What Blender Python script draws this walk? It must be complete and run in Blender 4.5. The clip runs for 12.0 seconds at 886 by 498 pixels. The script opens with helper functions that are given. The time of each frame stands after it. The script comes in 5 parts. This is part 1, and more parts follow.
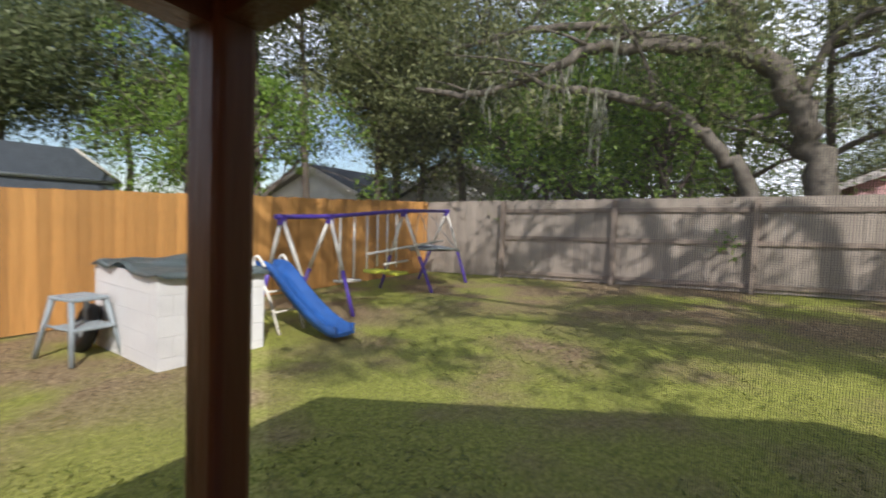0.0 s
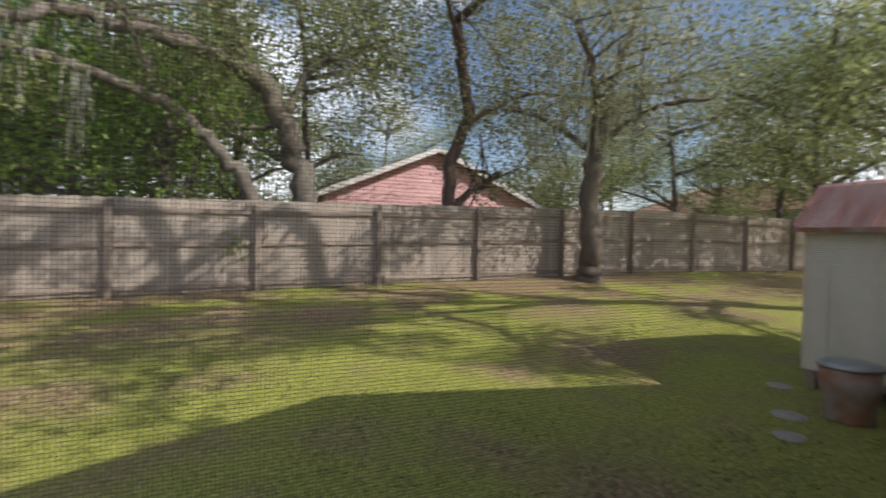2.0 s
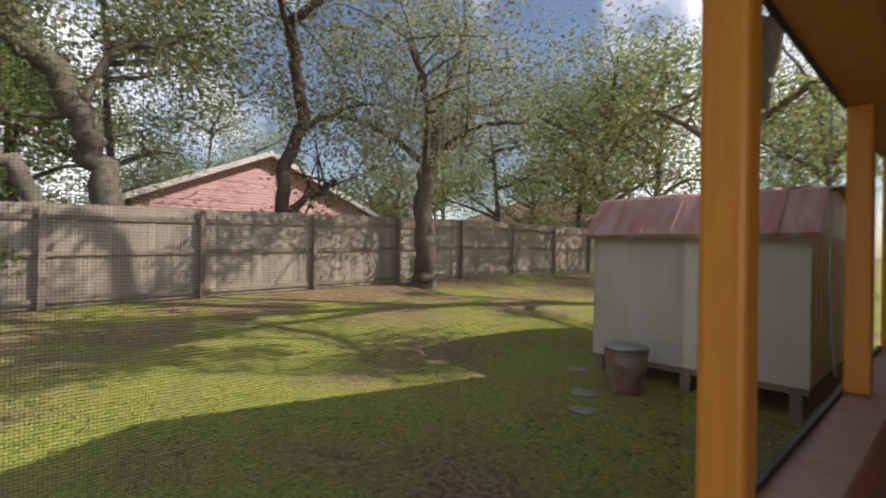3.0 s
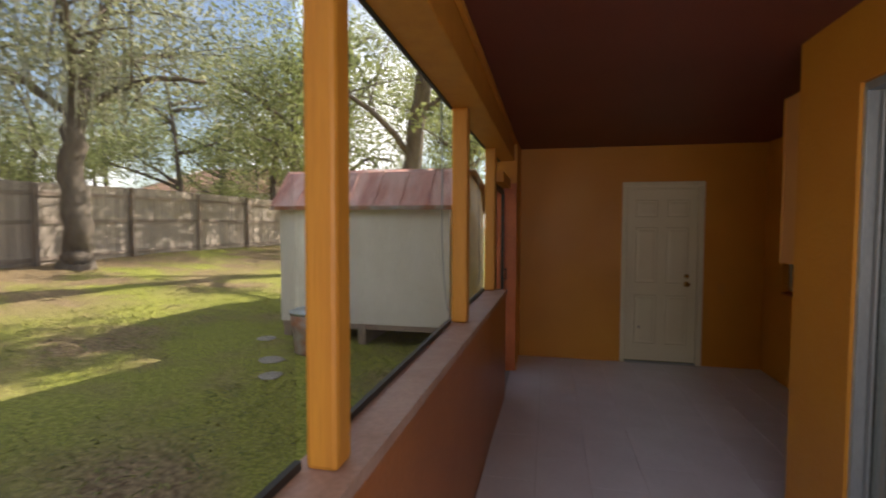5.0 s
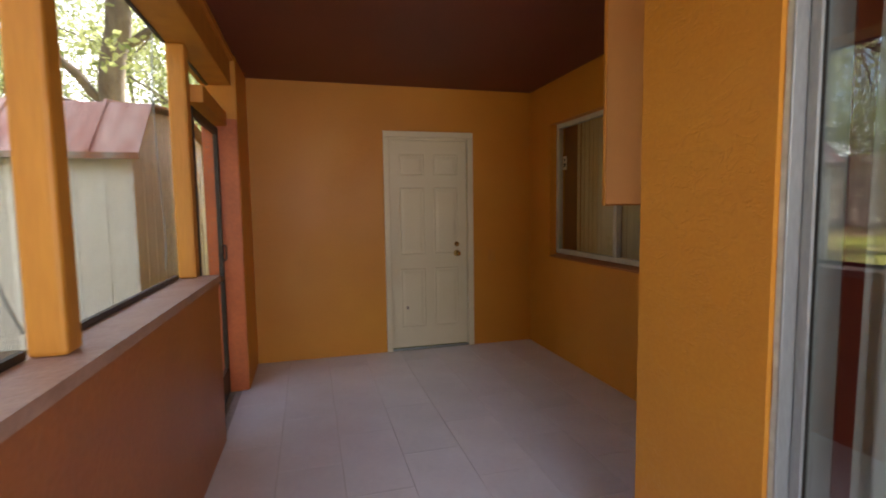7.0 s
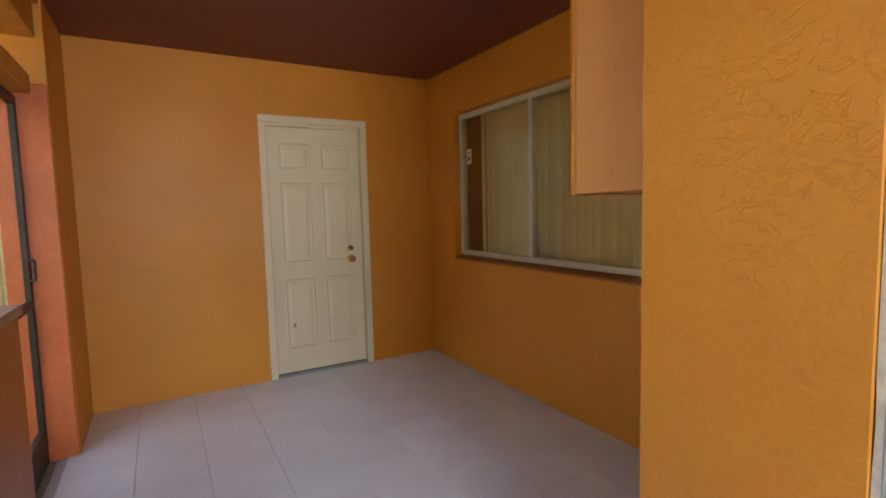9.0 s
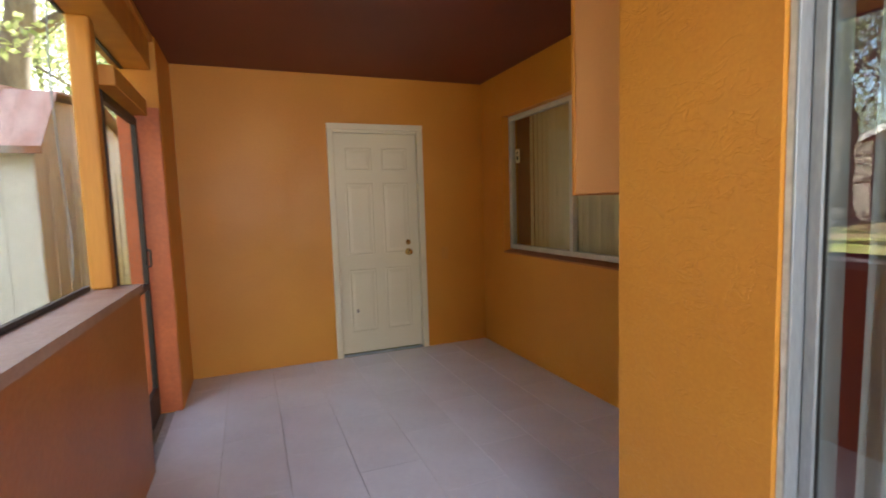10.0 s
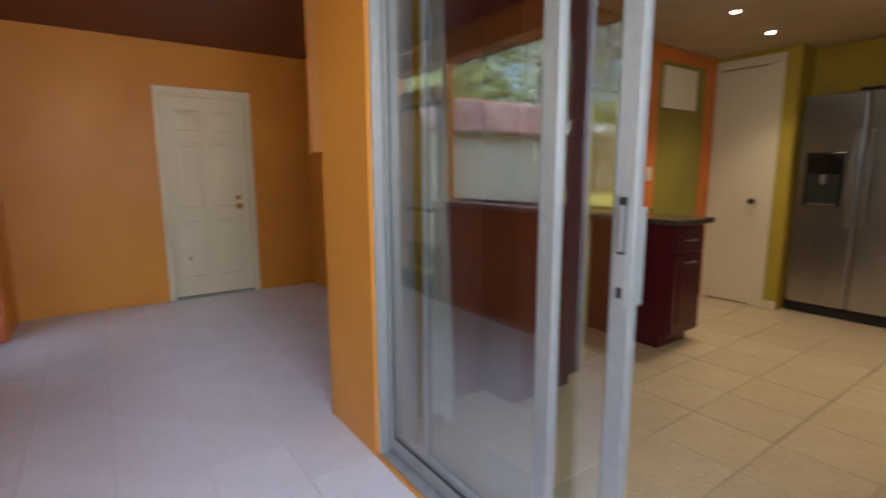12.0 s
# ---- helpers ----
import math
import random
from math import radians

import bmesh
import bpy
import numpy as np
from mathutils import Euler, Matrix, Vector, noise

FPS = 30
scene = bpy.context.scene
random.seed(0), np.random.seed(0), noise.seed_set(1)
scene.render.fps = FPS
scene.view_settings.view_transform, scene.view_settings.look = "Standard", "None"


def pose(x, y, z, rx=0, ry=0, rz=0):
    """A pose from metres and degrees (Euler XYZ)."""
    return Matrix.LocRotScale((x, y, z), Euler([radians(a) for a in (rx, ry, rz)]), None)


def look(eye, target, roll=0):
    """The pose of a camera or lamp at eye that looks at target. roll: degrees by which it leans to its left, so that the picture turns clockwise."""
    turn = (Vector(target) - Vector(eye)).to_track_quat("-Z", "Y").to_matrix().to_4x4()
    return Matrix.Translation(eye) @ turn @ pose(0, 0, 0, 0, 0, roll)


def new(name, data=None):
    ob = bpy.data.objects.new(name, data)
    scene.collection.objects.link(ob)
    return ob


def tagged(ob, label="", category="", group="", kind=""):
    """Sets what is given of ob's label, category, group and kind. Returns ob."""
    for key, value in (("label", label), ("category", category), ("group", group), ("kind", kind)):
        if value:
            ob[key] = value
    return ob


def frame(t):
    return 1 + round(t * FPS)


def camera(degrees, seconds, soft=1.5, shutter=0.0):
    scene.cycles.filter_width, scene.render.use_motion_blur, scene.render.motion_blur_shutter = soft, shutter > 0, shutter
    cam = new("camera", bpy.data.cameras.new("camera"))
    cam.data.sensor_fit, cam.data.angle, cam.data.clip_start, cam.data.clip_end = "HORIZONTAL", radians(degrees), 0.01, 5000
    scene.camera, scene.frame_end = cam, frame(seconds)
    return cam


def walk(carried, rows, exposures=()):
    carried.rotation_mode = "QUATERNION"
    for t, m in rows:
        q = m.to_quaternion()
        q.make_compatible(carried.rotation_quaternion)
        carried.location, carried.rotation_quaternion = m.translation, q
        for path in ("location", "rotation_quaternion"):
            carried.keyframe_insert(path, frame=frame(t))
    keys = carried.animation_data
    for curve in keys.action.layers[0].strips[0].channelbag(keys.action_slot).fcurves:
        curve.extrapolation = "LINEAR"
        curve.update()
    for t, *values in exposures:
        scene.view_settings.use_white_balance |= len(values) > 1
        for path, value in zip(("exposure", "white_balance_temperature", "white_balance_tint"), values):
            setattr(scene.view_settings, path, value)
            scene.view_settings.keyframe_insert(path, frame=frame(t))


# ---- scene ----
cam = camera(84.5, 12.0, 1.8, 0.4)
PATH = [
    (0, (-0.89, 0.294, 1.607), (-2.625, -0.695, 1.5), 2.1),
    (0.5, (-1.016, 0.195, 1.603), (-2.908, -0.444, 1.49), 2.5),
    (1, (-1.1, 0.139, 1.579), (-3.089, -0.055, 1.512), 2.7),
    (1.5, (-1.138, 0.142, 1.613), (-3.108, 0.481, 1.562), 2.3),
    (2, (-1.134, 0.133, 1.622), (-2.952, 0.966, 1.58), 1.3),
    (2.5, (-1.114, 0.113, 1.584), (-2.733, 1.288, 1.58), 1.1),
    (2.7, (-1.084, 0.105, 1.591), (-2.636, 1.366, 1.592), 1.0),
    (4.3, (-0.864, -0.005, 1.629), (-1.738, 1.794, 1.603), 0.8),
    (4.5, (-0.824, -0.033, 1.624), (-1.573, 1.821, 1.578), 0.8),
    (5, (-0.822, 0.029, 1.578), (-1.247, 1.982, 1.484), 0.2),
    (5.5, (-0.789, 0.251, 1.512), (-0.942, 2.24, 1.377), -0.3),
    (6, (-0.762, 0.601, 1.464), (-0.697, 2.595, 1.317), -0.8),
    (6.5, (-0.751, 1.037, 1.407), (-0.433, 3.006, 1.266), -0.8),
    (7, (-0.679, 1.434, 1.369), (-0.155, 3.357, 1.202), -0.8),
    (7.5, (-0.7, 1.797, 1.348), (-0.007, 3.665, 1.179), -0.7),
    (7.7, (-0.715, 1.9, 1.34), (0.06, 3.738, 1.173), -0.9),
    (9.3, (-0.698, 2.011, 1.339), (0.308, 3.732, 1.171), -1.4),
    (9.5, (-0.693, 1.933, 1.337), (0.244, 3.692, 1.169), -1.4),
    (10, (-0.669, 1.647, 1.35), (0.064, 3.5, 1.171), -1.8),
    (10.5, (-0.651, 1.315, 1.381), (-0.055, 3.214, 1.184), -2.2),
    (11, (-0.651, 0.964, 1.341), (-0.048, 2.856, 1.109), -2.3),
    (11.5, (-0.581, 0.661, 1.3), (0.162, 2.493, 0.999), -1.3),
    (12, (-0.506, 0.535, 1.263), (0.632, 2.151, 0.955), -0.2),
]
walk(cam, [(t, look(e, a, r)) for t, e, a, r in PATH],
     exposures=[(0, 0.25, 6100, 13), (2.5, 0.3, 6500, 14), (4.5, 0.72, 7000, 14), (5.5, 1.42, 6900, 14), (6.5, 2.05, 6850, 14), (7.5, 2.72, 6650, 11),
                (9.5, 3.08, 6350, 8), (12, 2.8, 6100, 10)])

# ---- daylight ----
SUN_AZ, SUN_EL = math.atan2(0.70, 0.72), radians(40)
world = bpy.data.worlds.new("sky")
scene.world = world
world.use_nodes = True
wn, wl = world.node_tree.nodes, world.node_tree.links
wn.clear()
sky = wn.new("ShaderNodeTexSky")
sky.sky_type, sky.sun_disc = 'NISHITA', False
sky.sun_elevation, sky.sun_rotation = SUN_EL, radians(90) - SUN_AZ
w_coord, w_cloud, w_ramp = wn.new("ShaderNodeTexCoord"), wn.new("ShaderNodeTexNoise"), wn.new("ShaderNodeValToRGB")
w_cloud.inputs["Scale"].default_value, w_cloud.inputs["Detail"].default_value = 2.6, 7
w_ramp.color_ramp.elements[0].position, w_ramp.color_ramp.elements[1].position = 0.49, 0.65
w_mix, w_bg, w_out = wn.new("ShaderNodeMixRGB"), wn.new("ShaderNodeBackground"), wn.new("ShaderNodeOutputWorld")
w_mix.inputs[2].default_value = (12.5, 12.8, 13.3, 1)
wl.new(w_coord.outputs["Generated"], w_cloud.inputs["Vector"])
wl.new(w_cloud.outputs["Fac"], w_ramp.inputs[0])
wl.new(w_ramp.outputs[0], w_mix.inputs[0])
wl.new(sky.outputs[0], w_mix.inputs[1])
wl.new(w_mix.outputs[0], w_bg.inputs[0])
w_bg.inputs[1].default_value = 0.12
wl.new(w_bg.outputs[0], w_out.inputs[0])
sun = new("sun", bpy.data.lights.new("sun", 'SUN'))
sun.data.energy, sun.data.angle, sun.data.color = 4.6, radians(0.53), (1.0, 0.94, 0.84)
sun.matrix_world = look((30 * math.cos(SUN_AZ), 30 * math.sin(SUN_AZ), 30 * math.tan(SUN_EL)), (0, 0, 0))

# added area lamp in the open screened end of the porch, behind the camera; stands in for skylight
end_light = new("skylight_end_bay", bpy.data.lights.new("skylight_end_bay", 'AREA'))
end_light.data.shape, end_light.data.size, end_light.data.size_y = 'RECTANGLE', 1.15, 1.2
end_light.data.energy, end_light.data.color = 8.0, (0.90, 0.96, 1.0)
end_light.matrix_world = look((-0.28, -0.24, 1.64), (-0.28, 3.0, 1.5))

# ---- materials ----
def material(name, color, rough=0.7, metal=0.0, second=None, grain=None, bump=0.0, bump_scale=60.0, scale=3.0, spread=0.5,
             fine=0.25, stretch=(1, 1, 1), per_object=0.0, spec=0.5, detail=6):
    """Base colour mottled at two scales, with a fine relief."""
    m = bpy.data.materials.new(name)
    m.use_nodes = True
    n, l = m.node_tree.nodes, m.node_tree.links
    b = n["Principled BSDF"]
    b.inputs["Roughness"].default_value, b.inputs["Metallic"].default_value = rough, metal
    b.inputs["Specular IOR Level"].default_value = spec
    tc, mp = n.new("ShaderNodeTexCoord"), n.new("ShaderNodeMapping")
    mp.inputs["Scale"].default_value = stretch
    l.new(tc.outputs["Object"], mp.inputs[0])
    big, small = n.new("ShaderNodeTexNoise"), n.new("ShaderNodeTexNoise")
    big.inputs["Scale"].default_value, big.inputs["Detail"].default_value = scale, detail
    small.inputs["Scale"].default_value, small.inputs["Detail"].default_value = bump_scale, 4
    l.new(mp.outputs[0], big.inputs["Vector"])
    l.new(mp.outputs[0], small.inputs["Vector"])
    ramp = n.new("ShaderNodeValToRGB")
    ramp.color_ramp.elements[0].position, ramp.color_ramp.elements[1].position = 0.5 - spread / 2, 0.5 + spread / 2
    c2 = second or tuple(c * 0.72 for c in color)
    ramp.color_ramp.elements[0].color, ramp.color_ramp.elements[1].color = (*c2, 1), (*color, 1)
    l.new(big.outputs["Fac"], ramp.inputs[0])
    mul = n.new("ShaderNodeMixRGB")
    mul.blend_type = 'OVERLAY'
    mul.inputs[0].default_value = fine
    l.new(ramp.outputs[0], mul.inputs[1])
    l.new(small.outputs["Fac"], mul.inputs[2])
    out = mul.outputs[0]
    if per_object:
        oi, hsv, mr = n.new("ShaderNodeObjectInfo"), n.new("ShaderNodeHueSaturation"), n.new("ShaderNodeMapRange")
        mr.inputs[3].default_value, mr.inputs[4].default_value = 1 - per_object, 1 + per_object
        l.new(oi.outputs["Random"], mr.inputs[0])
        l.new(mr.outputs[0], hsv.inputs["Value"])
        l.new(out, hsv.inputs["Color"])
        out = hsv.outputs[0]
    l.new(out, b.inputs["Base Color"])
    if bump:
        bp = n.new("ShaderNodeBump")
        bp.inputs["Strength"].default_value, bp.inputs["Distance"].default_value = bump, 0.01
        l.new(small.outputs["Fac"], bp.inputs["Height"])
        l.new(bp.outputs[0], b.inputs["Normal"])
    return m


def leaf_material(name, a, b_, trans=0.35):
    m = bpy.data.materials.new(name)
    m.use_nodes = True
    n, l = m.node_tree.nodes, m.node_tree.links
    n.clear()
    geo, ramp = n.new("ShaderNodeNewGeometry"), n.new("ShaderNodeValToRGB")
    ramp.color_ramp.elements[0].color, ramp.color_ramp.elements[1].color = (*a, 1), (*b_, 1)
    l.new(geo.outputs["Random Per Island"], ramp.inputs[0])
    d, t, mix, o = (n.new("ShaderNodeBsdfPrincipled"), n.new("ShaderNodeBsdfTranslucent"), n.new("ShaderNodeMixShader"),
                    n.new("ShaderNodeOutputMaterial"))
    d.inputs["Roughness"].default_value = 0.5
    l.new(ramp.outputs[0], d.inputs["Base Color"])
    l.new(ramp.outputs[0], t.inputs[0])
    mix.inputs[0].default_value = trans
    l.new(d.outputs[0], mix.inputs[1])
    l.new(t.outputs[0], mix.inputs[2])
    l.new(mix.outputs[0], o.inputs[0])
    return m


def stucco_material(name, color, second):
    """Rolled exterior paint over a hand-trowelled stucco with skip marks."""
    m = material(name, color, 0.42, second=second, scale=1.6, spread=0.6, fine=0.16, bump_scale=90, spec=0.35)
    n, l = m.node_tree.nodes, m.node_tree.links
    b = n["Principled BSDF"]
    tc = n.new("ShaderNodeTexCoord")
    mp = n.new("ShaderNodeMapping")
    mp.inputs["Scale"].default_value = (1, 1, 1.5)
    l.new(tc.outputs["Object"], mp.inputs[0])
    warp = n.new("ShaderNodeTexNoise")
    warp.inputs["Scale"].default_value, warp.inputs["Detail"].default_value, warp.inputs["Distortion"].default_value = 13.0, 6, 0.7
    l.new(mp.outputs[0], warp.inputs["Vector"])
    ridge = n.new("ShaderNodeValToRGB")
    e = ridge.color_ramp.elements
    e[0].position, e[0].color = 0.50, (0.5, 0.5, 0.5, 1)
    e[1].position, e[1].color = 0.60, (0.5, 0.5, 0.5, 1)
    k = e.new(0.535)
    k.color = (0.0, 0.0, 0.0, 1)
    k = e.new(0.56)
    k.color = (0.75, 0.75, 0.75, 1)
    l.new(warp.outputs["Fac"], ridge.inputs[0])
    fine = n.new("ShaderNodeTexNoise")
    fine.inputs["Scale"].default_value, fine.inputs["Detail"].default_value = 38, 6
    l.new(tc.outputs["Object"], fine.inputs["Vector"])
    where, patch = n.new("ShaderNodeTexNoise"), n.new("ShaderNodeMapRange")
    where.inputs["Scale"].default_value, where.inputs["Detail"].default_value = 1.7, 3
    patch.inputs[1].default_value, patch.inputs[2].default_value = 0.42, 0.59
    l.new(tc.outputs["Object"], where.inputs["Vector"])
    l.new(where.outputs["Fac"], patch.inputs[0])
    level = n.new("ShaderNodeMixRGB")
    level.inputs[1].default_value = (0.5, 0.5, 0.5, 1)
    l.new(patch.outputs[0], level.inputs[0])
    l.new(ridge.outputs[0], level.inputs[2])
    add = n.new("ShaderNodeMath")
    add.operation = 'MULTIPLY_ADD'
    add.inputs[1].default_value = 0.3
    l.new(fine.outputs["Fac"], add.inputs[0])
    l.new(level.outputs[0], add.inputs[2])
    bp = n.new("ShaderNodeBump")
    bp.inputs["Strength"].default_value, bp.inputs["Distance"].default_value = 0.29, 0.012
    l.new(add.outputs[0], bp.inputs["Height"])
    l.new(bp.outputs[0], b.inputs["Normal"])
    return m


def glass_material(name, tint=(0.93, 0.96, 0.95), base=0.15):
    m = bpy.data.materials.new(name)
    m.use_nodes = True
    n, l = m.node_tree.nodes, m.node_tree.links
    n.clear()
    tr, gl, lw, mix, o = (n.new("ShaderNodeBsdfTransparent"), n.new("ShaderNodeBsdfGlossy"), n.new("ShaderNodeLayerWeight"),
                          n.new("ShaderNodeMixShader"), n.new("ShaderNodeOutputMaterial"))
    pw, ad = n.new("ShaderNodeMath"), n.new("ShaderNodeMath")
    pw.operation, ad.operation = 'POWER', 'MULTIPLY_ADD'
    pw.inputs[1].default_value, ad.inputs[1].default_value, ad.inputs[2].default_value = 3.2, 0.80, base
    lw.inputs[0].default_value = 0.5
    l.new(lw.outputs["Facing"], pw.inputs[0])
    l.new(pw.outputs[0], ad.inputs[0])
    tr.inputs[0].default_value = (*tint, 1)
    gl.inputs["Roughness"].default_value = 0.0
    l.new(ad.outputs[0], mix.inputs[0])
    l.new(tr.outputs[0], mix.inputs[1])
    l.new(gl.outputs[0], mix.inputs[2])
    l.new(mix.outputs[0], o.inputs[0])
    return m


def screen_material(name, axis):
    """Charcoal fibreglass insect mesh, 1.5 mm between threads; axis is the horizontal way along the sheet."""
    m = bpy.data.materials.new(name)
    m.use_nodes = True
    n, l = m.node_tree.nodes, m.node_tree.links
    n.clear()
    tc, sep = n.new("ShaderNodeTexCoord"), n.new("ShaderNodeSeparateXYZ")
    l.new(tc.outputs["Object"], sep.inputs[0])
    wires = []
    for out in (axis, "Z"):
        a, b, c = n.new("ShaderNodeMath"), n.new("ShaderNodeMath"), n.new("ShaderNodeMath")
        a.operation, b.operation, c.operation = 'MULTIPLY', 'FRACT', 'LESS_THAN'
        a.inputs[1].default_value, c.inputs[1].default_value = 1 / 0.0021, 0.12
        l.new(sep.outputs[out], a.inputs[0])
        l.new(a.outputs[0], b.inputs[0])
        l.new(b.outputs[0], c.inputs[0])
        wires.append(c)
    mx = n.new("ShaderNodeMath")
    mx.operation = 'MAXIMUM'
    l.new(wires[0].outputs[0], mx.inputs[0])
    l.new(wires[1].outputs[0], mx.inputs[1])
    tr, d, mix, o = (n.new("ShaderNodeBsdfTransparent"), n.new("ShaderNodeBsdfPrincipled"), n.new("ShaderNodeMixShader"),
                     n.new("ShaderNodeOutputMaterial"))
    d.inputs["Base Color"].default_value, d.inputs["Roughness"].default_value = (0.05, 0.05, 0.055, 1), 0.55
    l.new(mx.outputs[0], mix.inputs[0])
    l.new(tr.outputs[0], mix.inputs[1])
    l.new(d.outputs[0], mix.inputs[2])
    l.new(mix.outputs[0], o.inputs[0])
    return m


def lamp_material(name, color, strength):
    m = bpy.data.materials.new(name)
    m.use_nodes = True
    b = m.node_tree.nodes["Principled BSDF"]
    b.inputs["Emission Color"].default_value, b.inputs["Emission Strength"].default_value = (*color, 1), strength
    return m


ORANGE = stucco_material("orange_stucco", (0.68, 0.30, 0.040), (0.60, 0.235, 0.034))
ORANGE_WOOD = material("orange_painted_wood", (0.64, 0.28, 0.038), 0.5, second=(0.54, 0.21, 0.03), scale=2, bump=0.25, bump_scale=18,
                       stretch=(6, 6, 0.5), fine=0.2)
TERRA = material("terracotta_paint", (0.43, 0.14, 0.032), 0.38, second=(0.35, 0.105, 0.026), scale=2.5, bump=0.2, bump_scale=45, fine=0.2)
JAMB_RED = material("red_orange_paint", (0.62, 0.15, 0.045), 0.45, scale=3, bump=0.2, bump_scale=40)
POST_BROWN = material("dark_brown_stained_wood", (0.17, 0.064, 0.03), 0.4, second=(0.12, 0.042, 0.02), scale=2, bump=0.25, bump_scale=18,
                      stretch=(6, 6, 0.5), fine=0.2)
CEILING_BROWN = material("maroon_ceiling_paint", (0.18, 0.044, 0.030), 0.55, second=(0.145, 0.035, 0.024), scale=1.2, bump=0.15, bump_scale=70)
SILL_PAINT = material("pinkish_sill_paint", (0.48, 0.31, 0.25), 0.5, second=(0.36, 0.20, 0.14), scale=5, bump=0.3, bump_scale=60)
FLOOR_PAINT = material("lilac_white_tile_glaze", (0.68, 0.67, 0.74), 0.33, second=(0.60, 0.58, 0.65), scale=4, bump=0.12, bump_scale=30,
                       per_object=0.035, fine=0.12)
GROUT = material("grey_grout", (0.47, 0.44, 0.47), 0.9, scale=20)
WHITE = material("cream_white_door_paint", (0.78, 0.70, 0.53), 0.4, second=(0.71, 0.63, 0.46), scale=2, bump=0.06, bump_scale=80, fine=0.1)
ALU = material("mill_aluminium", (0.38, 0.40, 0.42), 0.5, 0.4, second=(0.29, 0.31, 0.33), scale=12, bump=0.08, bump_scale=120, stretch=(1, 1, 0.2))
ALU_PALE = material("pale_aluminium", (0.66, 0.65, 0.60), 0.5, 0.2, second=(0.56, 0.55, 0.50), scale=10)
BRONZE = material("dark_bronze_metal", (0.045, 0.04, 0.036), 0.45, 0.5, scale=10)
BLACK = material("black_rubber", (0.015, 0.014, 0.013), 0.6, scale=15)
BRASS = material("polished_brass", (0.72, 0.50, 0.18), 0.22, 1.0, scale=20)
CURTAIN = material("white_curtain_fabric", (0.84, 0.86, 0.86), 0.85, second=(0.76, 0.79, 0.80), scale=5, bump=0.2, bump_scale=200)
BLIND = material("cream_vertical_blind", (0.82, 0.68, 0.38), 0.7, second=(0.76, 0.61, 0.32), scale=4, per_object=0.07, bump=0.1, bump_scale=150)
GLASS = glass_material("clear_glass")
WINDOW_GLASS = glass_material("clear_window_glass", (0.95, 0.96, 0.93), 0.05)
SCREEN_Y = screen_material("insect_mesh_along_wall", "Y")
SCREEN_X = screen_material("insect_mesh_across_end", "X")
SHED_WHITE = material("weathered_white_sheet_metal", (0.67, 0.665, 0.62), 0.5, 0.0, second=(0.56, 0.55, 0.48), scale=2.2, bump=0.1, bump_scale=25,
                      stretch=(2, 2, 0.5))
SHED_RED = material("faded_red_sheet_metal", (0.42, 0.19, 0.155), 0.45, 0.1, second=(0.56, 0.38, 0.34), scale=2.5, bump=0.15, bump_scale=20,
                    stretch=(3, 0.8, 0.8), spread=0.35)
RUST = material("rusty_galvanised_steel", (0.30, 0.13, 0.07), 0.75, 0.2, second=(0.35, 0.36, 0.35), scale=5, bump=0.3, bump_scale=40, spread=0.3)
GALV = material("galvanised_lid", (0.42, 0.46, 0.47), 0.45, 0.6, scale=8)
FENCE_GREY = material("weathered_grey_cedar", (0.40, 0.345, 0.285), 0.85, second=(0.25, 0.205, 0.165), scale=2.0, bump=0.5, bump_scale=14,
                      stretch=(6, 6, 0.5), per_object=0.16)
FENCE_POST = material("weathered_fence_rail", (0.30, 0.24, 0.19), 0.85, second=(0.18, 0.14, 0.11), scale=3, bump=0.5, bump_scale=14, per_object=0.2)
FENCE_NEW = material("fresh_orange_cedar", (0.58, 0.31, 0.095), 0.7, second=(0.44, 0.21, 0.055), scale=2.0, bump=0.35, bump_scale=12,
                     stretch=(7, 7, 0.45), per_object=0.24)
BLOCK = material("white_painted_block", (0.74, 0.73, 0.72), 0.7, second=(0.62, 0.61, 0.6), scale=4, bump=0.5, bump_scale=60)
TARP = material("grey_green_tarp", (0.15, 0.19, 0.19), 0.38, second=(0.24, 0.28, 0.28), scale=3, bump=0.4, bump_scale=9)
STOOL_GREY = material("grey_moulded_plastic", (0.33, 0.38, 0.40), 0.5, second=(0.27, 0.31, 0.33), scale=6, bump=0.1, bump_scale=60)
SLIDE_BLUE = material("blue_moulded_plastic", (0.028, 0.11, 0.36), 0.35, second=(0.022, 0.08, 0.27), scale=4, bump=0.05, bump_scale=30)
SW_WHITE = material("white_powder_coated_tube", (0.74, 0.72, 0.66), 0.45, second=(0.58, 0.54, 0.46), scale=6, bump=0.1, bump_scale=60)
SW_PURPLE = material("purple_powder_coated_tube", (0.10, 0.055, 0.38), 0.4, second=(0.07, 0.04, 0.28), scale=6)
SW_YELLOW = material("yellow_green_plastic", (0.50, 0.52, 0.06), 0.5, scale=6)
TRAMP_BLACK = material("black_net_and_mat", (0.03, 0.03, 0.035), 0.7, scale=8)
BARK = material("grey_oak_bark", (0.17, 0.14, 0.11), 0.9, second=(0.08, 0.062, 0.048), scale=7, bump=0.9, bump_scale=22, stretch=(1, 1, 0.4))
BARK_RED = material("reddish_oak_bark", (0.13, 0.085, 0.06), 0.9, second=(0.06, 0.04, 0.03), scale=7, bump=0.9, bump_scale=22, stretch=(1, 1, 0.4))
BARK_PALE = material("pale_lichen_bark", (0.20, 0.175, 0.14), 0.9, second=(0.085, 0.07, 0.055), scale=6, bump=0.8, bump_scale=24)
